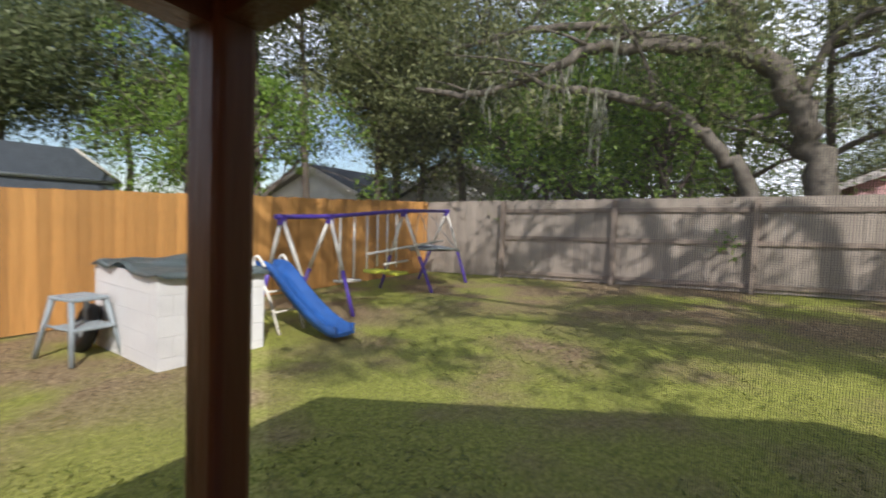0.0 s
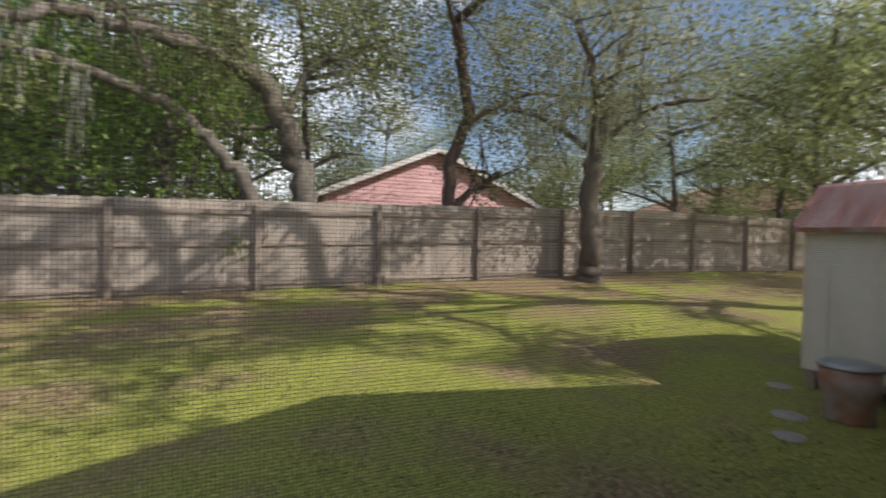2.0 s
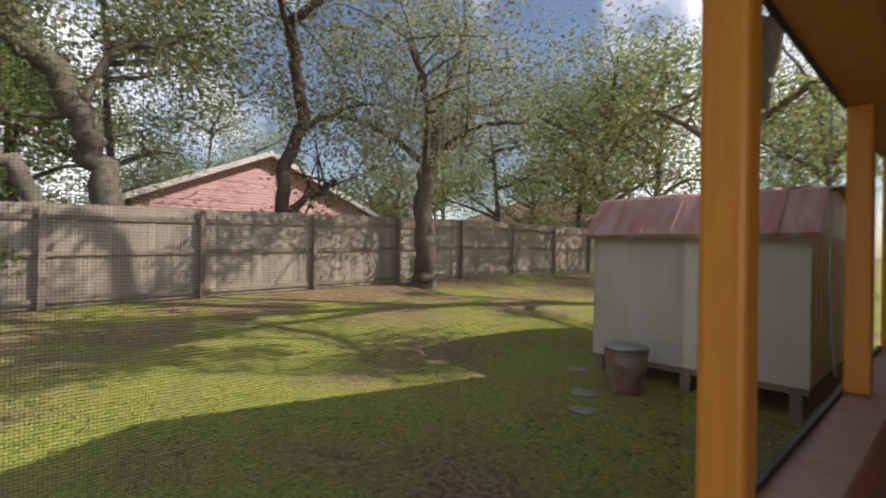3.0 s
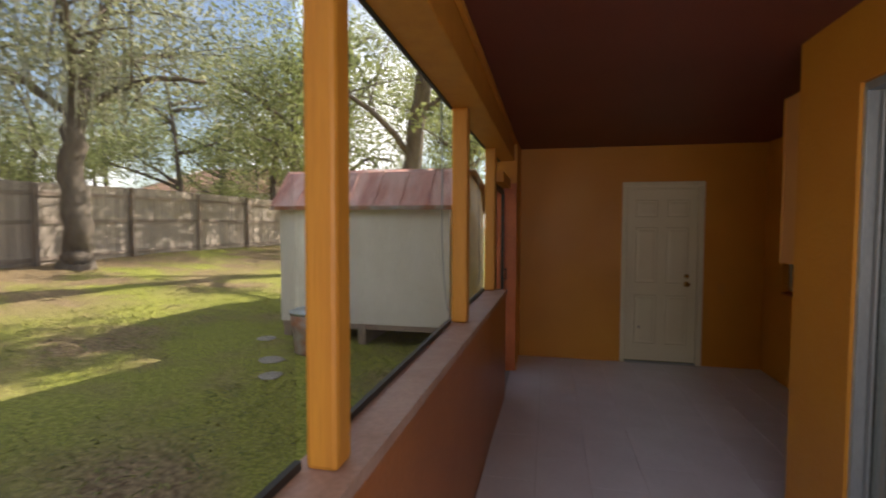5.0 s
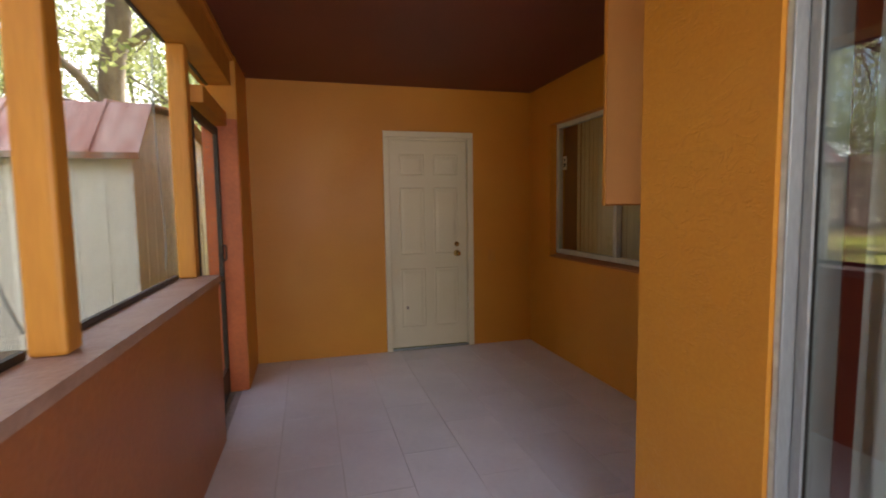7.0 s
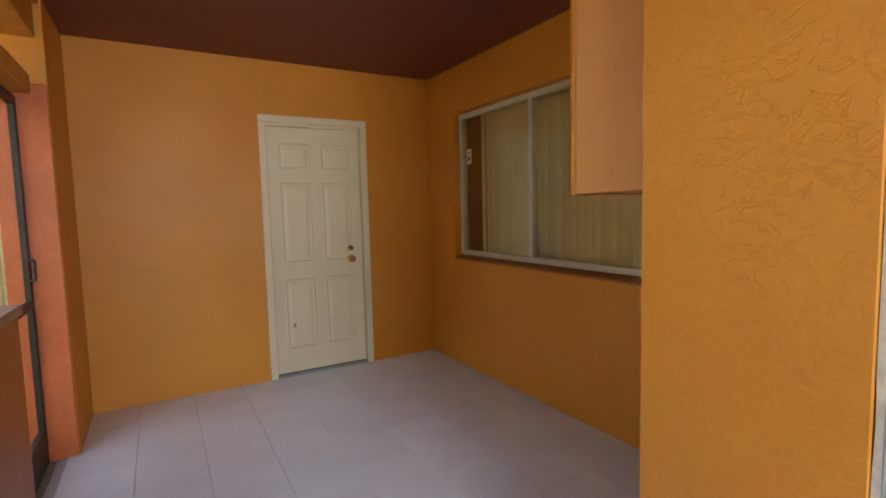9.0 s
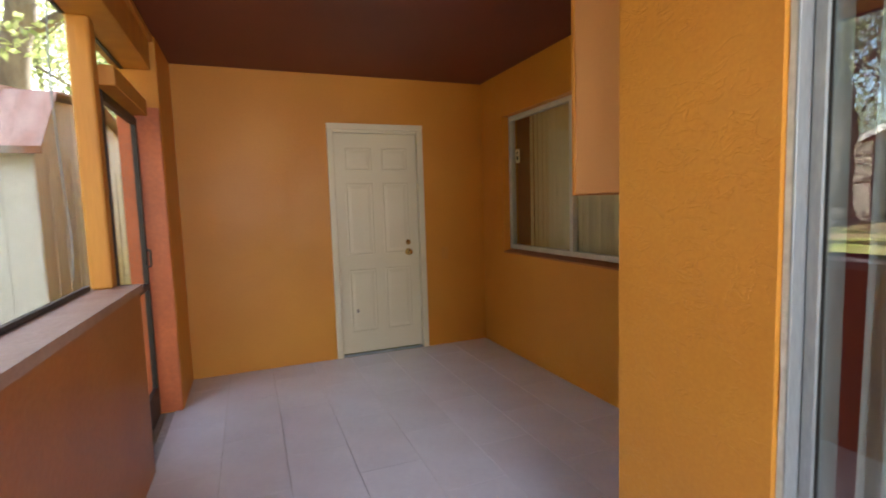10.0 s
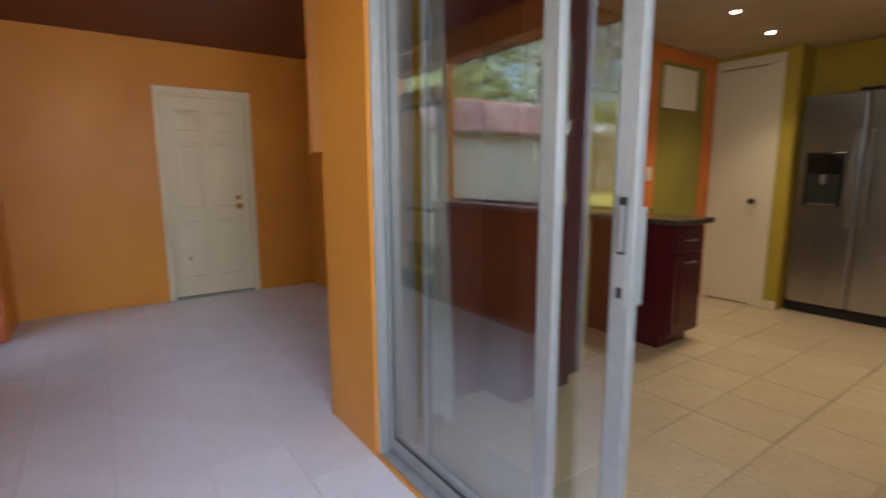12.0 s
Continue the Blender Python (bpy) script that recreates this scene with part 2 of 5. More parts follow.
LEAF_OAK = leaf_material("oak_leaves", (0.075, 0.10, 0.035), (0.40, 0.42, 0.19), 0.58)
LEAF_LIME = leaf_material("bright_green_leaves", (0.08, 0.17, 0.02), (0.34, 0.48, 0.09), 0.55)
LEAF_DARK = leaf_material("dark_green_leaves", (0.05, 0.075, 0.03), (0.28, 0.32, 0.14), 0.5)
# lighter oak leaf colour, with the brightness of sunlight put into it
LEAF_SUN = leaf_material("sunlit_oak_leaves", (0.13, 0.16, 0.05), (0.42, 0.46, 0.20), 0.6)
LEAF_PALE = leaf_material("pale_mossy_oak_leaves", (0.18, 0.20, 0.10), (0.46, 0.47, 0.29), 0.6)
MOSS = leaf_material("grey_spanish_moss", (0.24, 0.25, 0.19), (0.48, 0.48, 0.38), 0.5)
PINK = material("pink_siding", (0.70, 0.42, 0.42), 0.7, second=(0.64, 0.37, 0.37), scale=0.6, bump=0.05, bump_scale=30)
HOUSE_GREY = material("pale_grey_siding", (0.74, 0.73, 0.71), 0.7, scale=2)
ROOF_GREY = material("grey_shingles", (0.22, 0.22, 0.225), 0.85, second=(0.14, 0.14, 0.14), scale=6, bump=0.5, bump_scale=20)
ROOF_TAN = material("tan_shingles", (0.36, 0.22, 0.14), 0.85, second=(0.24, 0.14, 0.09), scale=5, bump=0.5, bump_scale=20)
CAGE_MESH = material("dark_pool_cage_mesh", (0.10, 0.12, 0.145), 0.8, scale=4)
FASCIA = material("pale_fascia_board", (0.74, 0.69, 0.66), 0.6, scale=4)
K_TILE = material("beige_floor_tile", (0.62, 0.50, 0.33), 0.3, second=(0.54, 0.42, 0.27), scale=5, bump=0.05, bump_scale=40, per_object=0.05)
K_GROUT = material("brown_grout", (0.40, 0.31, 0.20), 0.9, scale=20)
CHERRY = material("dark_cherry_wood", (0.10, 0.009, 0.016), 0.3, second=(0.06, 0.005, 0.009), scale=2, bump=0.05, bump_scale=20, stretch=(6, 6, 0.5))
GRANITE = material("brown_granite", (0.12, 0.09, 0.07), 0.2, second=(0.04, 0.03, 0.025), scale=60, spread=0.3)
K_YELLOW = material("mustard_wall_paint", (0.52, 0.38, 0.035), 0.6, scale=2, bump=0.1, bump_scale=60)
K_ORANGE = material("bright_orange_wall_paint", (0.70, 0.21, 0.035), 0.6, scale=2, bump=0.1, bump_scale=60)
K_OLIVE = material("olive_wall_paint", (0.30, 0.24, 0.035), 0.6, scale=2, bump=0.1, bump_scale=60)
K_CEIL = material("tan_kitchen_ceiling", (0.58, 0.46, 0.30), 0.8, scale=2, bump=0.2, bump_scale=80)
STEEL = material("brushed_stainless_steel", (0.50, 0.49, 0.47), 0.28, 0.95, scale=3, bump=0.05, bump_scale=120, stretch=(1, 1, 0.1))
BLACK_GLOSS = material("black_gloss_plastic", (0.012, 0.012, 0.012), 0.15, scale=3)
CONCRETE = material("old_concrete", (0.36, 0.34, 0.31), 0.9, second=(0.24, 0.22, 0.2), scale=4, bump=0.5, bump_scale=40)


def grass_ground():
    """Lawn in sun-worn patches: green blades, straw and bare brown earth."""
    m = bpy.data.materials.new("patchy_lawn")
    m.use_nodes = True
    n, l = m.node_tree.nodes, m.node_tree.links
    b = n["Principled BSDF"]
    b.inputs["Roughness"].default_value = 0.9
    b.inputs["Specular IOR Level"].default_value = 0.15
    geo = n.new("ShaderNodeNewGeometry")

    def noisy(scale, detail, lo, hi):
        t, r = n.new("ShaderNodeTexNoise"), n.new("ShaderNodeMapRange")
        t.inputs["Scale"].default_value, t.inputs["Detail"].default_value = scale, detail
        r.inputs[1].default_value, r.inputs[2].default_value = lo, hi
        l.new(geo.outputs["Position"], t.inputs["Vector"])
        l.new(t.outputs["Fac"], r.inputs[0])
        return r.outputs[0]

    def mixed(fac, a, c):
        x = n.new("ShaderNodeMixRGB")
        l.new(fac, x.inputs[0])
        for i, v in ((1, a), (2, c)):
            if isinstance(v, tuple):
                x.inputs[i].default_value = (*v, 1)
            else:
                l.new(v, x.inputs[i])
        return x.outputs[0]

    green = mixed(noisy(30, 5, 0.35, 0.65), (0.165, 0.185, 0.032), (0.335, 0.34, 0.082))
    straw = mixed(noisy(22, 5, 0.35, 0.65), (0.13, 0.085, 0.045), (0.34, 0.26, 0.15))
    # bare earth under the trees by both fences
    sep, far = n.new("ShaderNodeSeparateXYZ"), n.new("ShaderNodeMapRange")
    l.new(geo.outputs["Position"], sep.inputs[0])
    patches = noisy(0.75, 7, 0.49, 0.66)
    south = n.new("ShaderNodeMapRange")
    south.inputs[1].default_value, south.inputs[2].default_value = -2.4, -4.4
    l.new(sep.outputs["Y"], south.inputs[0])
    far.inputs[1].default_value, far.inputs[2].default_value = -6.2, -8.6
    l.new(sep.outputs["X"], far.inputs[0])
    tot = n.new("ShaderNodeMath")
    tot.operation, tot.use_clamp = 'MAXIMUM', True
    l.new(south.outputs[0], tot.inputs[0])
    l.new(far.outputs[0], tot.inputs[1])
    wob = n.new("ShaderNodeMath")
    wob.operation, wob.use_clamp = 'MULTIPLY', True
    l.new(tot.outputs[0], wob.inputs[0])
    l.new(noisy(0.8, 7, 0.38, 0.56), wob.inputs[1])
    dry = n.new("ShaderNodeMath")
    dry.operation, dry.use_clamp = 'MAXIMUM', True
    l.new(wob.outputs[0], dry.inputs[0])
    l.new(patches, dry.inputs[1])
    l.new(mixed(dry.outputs[0], green, straw), b.inputs["Base Color"])
    bp, t = n.new("ShaderNodeBump"), n.new("ShaderNodeTexNoise")
    t.inputs["Scale"].default_value, t.inputs["Detail"].default_value = 70, 7
    bp.inputs["Strength"].default_value, bp.inputs["Distance"].default_value = 0.45, 0.04
    l.new(geo.outputs["Position"], t.inputs["Vector"])
    l.new(t.outputs["Fac"], bp.inputs["Height"])
    l.new(bp.outputs[0], b.inputs["Normal"])
    return m


GRASS = grass_ground()


# ---- building blocks ----
def part(name, bm, mat, parent=None, label=""):
    """Links a bmesh as one mesh object, under a thing where one is given."""
    me = bpy.data.meshes.new(name)
    bm.to_mesh(me)
    bm.free()
    me.materials.append(mat)
    ob = new(name, me)
    if parent:
        ob.parent = parent
    if label:
        ob["label"] = label
    return ob


def thing(name, x=0.0, y=0.0, z=0.0, rz=0.0):
    ob = new(name)
    ob.matrix_basis = pose(x, y, z, 0, 0, rz)
    return ob


def boxes(*specs, bevel=0.0):
    """One bmesh of boxes, each (x0, y0, z0, x1, y1, z1)."""
    bm = bmesh.new()
    for x0, y0, z0, x1, y1, z1 in specs:
        r = bmesh.ops.create_cube(bm, size=1, matrix=Matrix.Translation(((x0 + x1) / 2, (y0 + y1) / 2, (z0 + z1) / 2))
                                  @ Matrix.Diagonal((abs(x1 - x0), abs(y1 - y0), abs(z1 - z0), 1)))
        if bevel:
            es = list({e for v in r["verts"] for e in v.link_edges})
            bmesh.ops.bevel(bm, geom=es, offset=bevel, segments=2, affect='EDGES', profile=0.5)
    return bm


def box_part(name, spec, mat, parent=None, bevel=0.0, label=""):
    return part(name, boxes(spec, bevel=bevel), mat, parent, label)


def tube(points, radii, sides=8, caps=True, bm=None):
    """A round tube along points, with a radius at each."""
    bm = bm or bmesh.new()
    pts = [Vector(p) for p in points]
    if isinstance(radii, (int, float)):
        radii = [radii] * len(pts)
    rings, side = [], None
    for i, p in enumerate(pts):
        d = (pts[min(i + 1, len(pts) - 1)] - pts[max(i - 1, 0)]).normalized()
        if side is None:
            side = d.orthogonal().normalized()
        side = (side - d * side.dot(d)).normalized()
        up = d.cross(side)
        rings.append([bm.verts.new(p + radii[i] * (math.cos(a) * side + math.sin(a) * up))
                      for a in (2 * math.pi * k / sides for k in range(sides))])
    for a, b in zip(rings, rings[1:]):
        for k in range(sides):
            f = bm.faces.new((a[k], a[(k + 1) % sides], b[(k + 1) % sides], b[k]))
            f.smooth = True
    if caps:
        bm.faces.new(rings[0][::-1])
        bm.faces.new(rings[-1])
    return bm


def curve_points(ctrl, steps=6):
    """Catmull-Rom points through a few control points."""
    c = [Vector(p) for p in ctrl]
    c = [2 * c[0] - c[1]] + c + [2 * c[-1] - c[-2]]
    out = []
    for i in range(1, len(c) - 2):
        for s in range(steps):
            t = s / steps
            out.append(0.5 * ((2 * c[i]) + (c[i + 1] - c[i - 1]) * t + (2 * c[i - 1] - 5 * c[i] + 4 * c[i + 1] - c[i + 2]) * t * t
                              + (3 * c[i] - c[i - 1] - 3 * c[i + 1] + c[i + 2]) * t ** 3))
    return out + [c[-2]]


def prism(profile, axis, lo, hi):
    """A closed outline (pairs) drawn out along an axis; the pairs are the two other coordinates in order."""
    bm = bmesh.new()

    def at(u, v, w):
        return {"x": (w, u, v), "y": (u, w, v), "z": (u, v, w)}[axis]
    a = [bm.verts.new(at(u, v, lo)) for u, v in profile]
    b = [bm.verts.new(at(u, v, hi)) for u, v in profile]
    k = len(profile)
    for i in range(k):
        bm.faces.new((a[i], a[(i + 1) % k], b[(i + 1) % k], b[i]))
    bm.faces.new(a[::-1])
    bm.faces.new(b)
    bmesh.ops.recalc_face_normals(bm, faces=bm.faces)
    return bm


def structure(ob, label, category):
    return tagged(ob, label, category, kind="structure")


def ground_z(x, y):
    """The yard climbs gently from the porch to the far fence, more so northwards."""
    if x > -1.5:
        return -0.04
    return -0.02 + (0.50 + 0.025 * max(-8.0, min(12.0, y))) * min(1.0, (-1.5 - x) / 10.0)


# ---- ground ----
def yard():
    bm = bmesh.new()
    xs = [-400, -120, -50, -25] + [-18 + 0.5 * i for i in range(33)] + [-1.45, -1.3, 6, 30, 120, 400]
    ys = [-400, -120, -40] + [-16 + 0.75 * i for i in range(60)] + [40, 60, 120, 400]
    grid = [[bm.verts.new((x, y, ground_z(x, y) if x < -1.4 else -0.12)) for y in ys] for x in xs]
    for i in range(len(xs) - 1):
        for j in range(len(ys) - 1):
            f = bm.faces.new((grid[i][j], grid[i + 1][j], grid[i + 1][j + 1], grid[i][j + 1]))
            f.smooth = True
    return structure(part("ground", bm, GRASS), "patchy green lawn with worn brown earth", "lawn")


yard()

# ---- porch shell ----
structure(box_part("floor", (-1.42, -0.42, -0.16, 1.49, 6.0, -0.012), GROUT), "painted pale lilac tile floor of the porch", "floor")
structure(box_part("ceiling", (-1.42, -0.42, 2.5, 1.64, 6.15, 2.56), CEILING_BROWN), "dark maroon painted porch ceiling", "ceiling")
structure(part("wall_north", boxes((-1.42, 6.0, -0.1, 0.035, 6.15, 2.5), (0.845, 6.0, -0.1, 1.49, 6.15, 2.5), (0.035, 6.0, 2.05, 0.845, 6.15, 2.5)),
               ORANGE), "orange painted stucco end wall", "wall")
structure(part("wall_east", boxes((1.49, 2.76, -0.1, 1.64, 3.62, 2.5), (1.49, 5.575, -0.1, 1.64, 6.15, 2.5), (1.49, 3.62, -0.1, 1.64, 5.575, 0.90),
                                  (1.49, 3.62, 2.12, 1.64, 5.575, 2.5)), ORANGE), "orange stucco house wall with a window", "wall")
structure(box_part("wall_step", (0.414, 2.372, -0.1, 0.62, 2.87, 2.5), ORANGE), "orange trowelled stucco wall beside the sliding door", "wall")
structure(box_part("wall_return", (0.62, 2.745, -0.1, 1.49, 2.87, 2.5), ORANGE), "orange stucco wall return", "wall")
structure(box_part("wall_over_slider", (0.414, 0.05, 2.17, 0.62, 2.372, 2.5), ORANGE), "orange stucco wall over the sliding door", "wall")
structure(box_part("wall_south_end", (0.414, -0.42, -0.1, 0.62, 0.05, 2.5), ORANGE), "orange stucco wall end", "wall")
structure(box_part("slider_curb", (0.414, 0.05, -0.1, 0.429, 2.37, 0.012), ORANGE), "orange painted curb under the sliding door", "curb")
structure(part("half_wall_west", prism([(-1.40, -0.42), (-1.275, -0.42), (-1.205, 4.50), (-1.40, 4.50)], "z", -0.1, 0.955), TERRA), "terracotta painted porch half wall", "wall")
structure(part("half_wall_south", boxes((-1.27, -0.42, -0.1, 0.41, -0.26, 0.955), bevel=0.006), TERRA), "terracotta painted porch half wall", "wall")
structure(part("sill_west", prism([(-1.42, -0.44), (-1.277, -0.44), (-1.197, 4.54), (-1.42, 4.54)], "z", 0.957, 0.995), SILL_PAINT), "worn pinkish painted sill board", "sill")
structure(part("sill_south", boxes((-1.268, -0.44, 0.957, 0.358, -0.23, 0.995), bevel=0.005), SILL_PAINT), "worn pinkish painted sill board", "sill")
structure(part("header_beam", boxes((-1.41, -0.42, 2.28, -1.20, 5.36, 2.497), bevel=0.006), ORANGE_WOOD), "orange painted header beam", "beam")
structure(part("header_beam_south", boxes((-1.195, -0.42, 2.28, 0.358, -0.25, 2.497), bevel=0.006), ORANGE_WOOD), "orange painted header beam", "beam")
structure(part("trim", boxes((-1.198, -0.25, 2.455, -1.172, 5.35, 2.495), bevel=0.004), ORANGE_WOOD), "orange painted trim strip under the ceiling", "trim")


def porch_post(name, y, w=0.095, x0=-1.395, x1=-1.300, z0=0.996, z1=2.279, mat=ORANGE_WOOD, look_of="orange painted"):
    ob = part(name, boxes((x0, y, z0, x1, y + w, z1), bevel=0.013), mat)
    return structure(ob, look_of + " square wooden porch post", "post")


porch_post("post_1", -0.378, 0.075, -1.380, -1.313, mat=POST_BROWN, look_of="dark brown painted")
for k, prof in enumerate(([(-0.302, 1.872), (-0.17, 1.90), (0.15, 2.02), (0.55, 2.279), (-0.302, 2.279)], [(-1.312, 1.865), (-1.18, 1.872), (-0.95, 1.95), (-0.6, 2.279), (-1.312, 2.279)])):
    brace = prism(prof, "xy"[k], (-1.38, -0.38)[k], (-1.32, -0.32)[k])
    structure(part("brace_%d" % (k + 1), brace, POST_BROWN), "dark brown painted diagonal knee brace at the corner post", "brace")
porch_post("post_2", 1.07, 0.09, -1.383, -1.300)
porch_post("post_3", 2.90)
porch_post("post_4", 4.42)
structure(part("wall_stub", boxes((-1.41, 5.37, -0.1, -1.165, 5.998, 2.5), bevel=0.006), ORANGE), "orange stucco wall stub beside the screen door", "wall")
structure(part("door_jamb", boxes((-1.41, 5.345, 0.0, -1.168, 5.368, 2.04), bevel=0.004), JAMB_RED), "red-orange painted door jamb", "jamb")
structure(part("door_header", boxes((-1.395, 4.52, 1.985, -1.235, 5.34, 2.085), bevel=0.005), ORANGE_WOOD), "orange painted board over the screen door", "trim")


def insect_screen(name, lo, hi, z0, z1, along, at, mat):
    """A mesh sheet in a thin dark frame, filling one bay."""
    root = thing(name)
    w = 0.022
    for a0, b0, a1, b1 in ((lo, z0, hi, z0 + w), (lo, z1 - 0.008, hi, z1)):
        s = (at - 0.006, a0, b0, at + 0.012, a1, b1) if along == "y" else (a0, at - 0.006, b0, a1, at + 0.012, b1)
        box_part("screen_frame", s, BRONZE, root)
    bm = bmesh.new()
    c = [(at, lo, z0 + w), (at, hi, z0 + w), (at, hi, z1 - 0.008), (at, lo, z1 - 0.008)]
    if along == "x":
        c = [(y, x, z) for x, y, z in c]
    bm.faces.new([bm.verts.new(v) for v in c])
    part("mesh", bm, mat, root, "fine charcoal insect mesh")
    return tagged(root, "charcoal insect screen in a thin dark frame", "screen", "porch screens", "structure")


for k, (lo, hi) in enumerate(((-0.30, 1.065), (1.165, 2.895), (3.0, 4.415))):
    insect_screen("porch_screen", lo, hi, 0.998, 2.278, "y", -1.402, SCREEN_Y)
insect_screen("porch_screen", -1.312, 0.355, 0.998, 2.278, "x", -0.345, SCREEN_X)
insect_screen("porch_screen", 4.525, 5.335, 2.09, 2.278, "y", -1.36, SCREEN_Y)


def screen_door():
    root = thing("screen_door", -1.33, 4.53, 0)
    for s in ((0, 0, 0.0, 0.03, 0.045, 1.97), (0, 0.765, 0.0, 0.03, 0.81, 1.97), (0, 0.046, 1.92, 0.03, 0.764, 1.97), (0, 0.046, 0.0, 0.03, 0.764, 0.20),
              (0, 0.046, 0.86, 0.03, 0.764, 0.90)):
        box_part("rail", s, BRONZE, root, 0.004)
    bm = bmesh.new()
    bm.faces.new([bm.verts.new(v) for v in ((0.014, 0.045, 0.2), (0.014, 0.765, 0.2), (0.014, 0.765, 1.92), (0.014, 0.045, 1.92))])
    part("mesh", bm, SCREEN_Y, root)
    part("door_handle", tube(curve_points([(0.03, 0.70, 1.02), (0.06, 0.70, 1.02), (0.062, 0.70, 1.07), (0.062, 0.70, 1.12), (0.03, 0.70, 1.12)], 4), 0.007),
             BRONZE, root)
    return tagged(root, "closed dark bronze aluminium screen door", "door")


screen_door()
tagged(part("threshold", boxes((-1.40, 4.53, -0.1, -1.27, 5.34, 0.0), bevel=0.003), CONCRETE), "concrete threshold under the screen door", "threshold",
       kind="structure")


# ---- entry door ----
def entry_door():
    root = thing("door_1", 0.0, 6.0, 0.0)
    for s in ((0.0, -0.018, 0, 0.055, 0.012, 2.035), (0.82, -0.018, 0, 0.875, 0.012, 2.035), (0.0, -0.018, 2.036, 0.875, 0.012, 2.09)):
        box_part("casing", s, WHITE, root, 0.005)
    for s in ((0.035, 0.012, 0, 0.058, 0.14, 2.03), (0.822, 0.012, 0, 0.845, 0.14, 2.03), (0.059, 0.012, 2.012, 0.821, 0.14, 2.046)):
        box_part("jamb", s, WHITE, root, 0.002)
    bm = boxes((0.061, 0.035, 0.02, 0.819, 0.075, 2.01), bevel=0.002)
    leaf = part("leaf", bm, WHITE, root, "cream white six-panel door leaf")
    for x0, x1 in ((0.15, 0.395), (0.485, 0.73)):
        for z0, z1 in ((0.21, 0.79), (0.92, 1.57), (1.68, 1.885)):
            b = bmesh.new()
            # a moulded rim sinks, then the field rises again
            loops = []
            for inset, y in ((0.0, 0.034), (0.008, 0.0285), (0.016, 0.034), (0.026, 0.0335), (0.05, 0.0295)):
                loops.append([b.verts.new(v) for v in ((x0 + inset, y, z0 + inset), (x1 - inset, y, z0 + inset), (x1 - inset, y, z1 - inset), (x0 + inset, y, z1 - inset))])
            for p, q in zip(loops, loops[1:]):
                for i in range(4):
                    b.faces.new((p[i], p[(i + 1) % 4], q[(i + 1) % 4], q[i]))
            b.faces.new(loops[-1])
            part("panel", b, WHITE, leaf)
    for z, r in ((0.925, 0.027), (1.015, 0.022)):
        k = tube([(0.715, 0.034, z), (0.715, 0.028, z), (0.715, 0.016, z), (0.715, -0.004, z), (0.715, -0.018, z), (0.715, -0.03, z), (0.715, -0.034, z)],
                 [r + 0.006, r + 0.005, 0.011, 0.012, r, r * 0.85, r * 0.3] if z < 1 else [r + 0.005, r + 0.004, r, r, r * 0.9, r * 0.85, r * 0.3], 14)
        if z > 1:
            k.free()
            k = tube([(0.715, 0.034, z), (0.715, 0.026, z), (0.715, 0.018, z), (0.715, 0.014, z)], [r + 0.004, r + 0.003, r, r * 0.6], 14)
        part("knob" if z < 1 else "deadbolt", k, BRASS, leaf, "polished brass")
    box_part("scuff", (0.20, 0.0275, 0.395, 0.222, 0.0292, 0.425), RUST, leaf, label="small brown scuff")
    box_part("sweep", (0.06, 0.0, 0.001, 0.82, 0.03, 0.016), ALU, root, 0.002)
    return tagged(root, "closed cream white six-panel entry door with brass knob", "door", kind="structure")


entry_door()


def wall_plate(name, x, y, z, mat, label):
    root = thing(name, x, y, z)
    box_part("plate", (-0.036, -0.006, -0.058, 0.036, 0.0, 0.058), mat, root, 0.003)
    for dz in (-0.022, 0.022):
        box_part("socket", (-0.016, -0.009, dz - 0.013, 0.016, -0.0055, dz + 0.013), mat, root, 0.002)
    return tagged(root, label, "outlet")


wall_plate("wall_outlet", 1.07, 5.999, 0.89, ORANGE_WOOD, "outlet plate painted over orange on the wall")


# ---- window with vertical blinds ----
def porch_window():
    root = thing("window_1", 1.552, 0, 0)
    y0, y1, z0, z1, w = 3.622, 5.573, 0.937, 2.118, 0.04
    for s in ((0, y0, z0, 0.05, y1, z0 + w), (0, y0, z1 - w, 0.05, y1, z1), (0, y0, z0 + w, 0.05, y0 + w, z1 - w), (0, y1 - w, z0 + w, 0.05, y1, z1 - w),
              (-0.008, 4.63, z0 + w, 0.04, 4.67, z1 - w)):
        box_part("window_frame", s, ALU_PALE, root, 0.004)
    for a, b, x in ((y0 + w, 4.63, 0.026), (4.67, y1 - w, 0.016)):
        g = box_part("pane", (x, a, z0 + w, x + 0.004, b, z1 - w), WINDOW_GLASS, root)
        g.visible_shadow = False
    part("window_sill", prism([(-0.069, 0.902), (0.05, 0.902), (0.05, 0.936), (-0.069, 0.914)], "y", y0, y1), TERRA, root)
    s = part("sticker", boxes((0.012, 5.41, 1.70, 0.0155, 5.475, 1.82), bevel=0.001), WHITE, root, "small pale sticker on the pane")
    bm = boxes((0.0112, 5.427, 1.725, 0.0119, 5.457, 1.76), (0.0112, 5.432, 1.775, 0.0119, 5.452, 1.80))
    part("mark", bm, BRONZE, s)
    return tagged(root, "aluminium sliding window with a thin pale frame", "window", kind="structure")


porch_window()


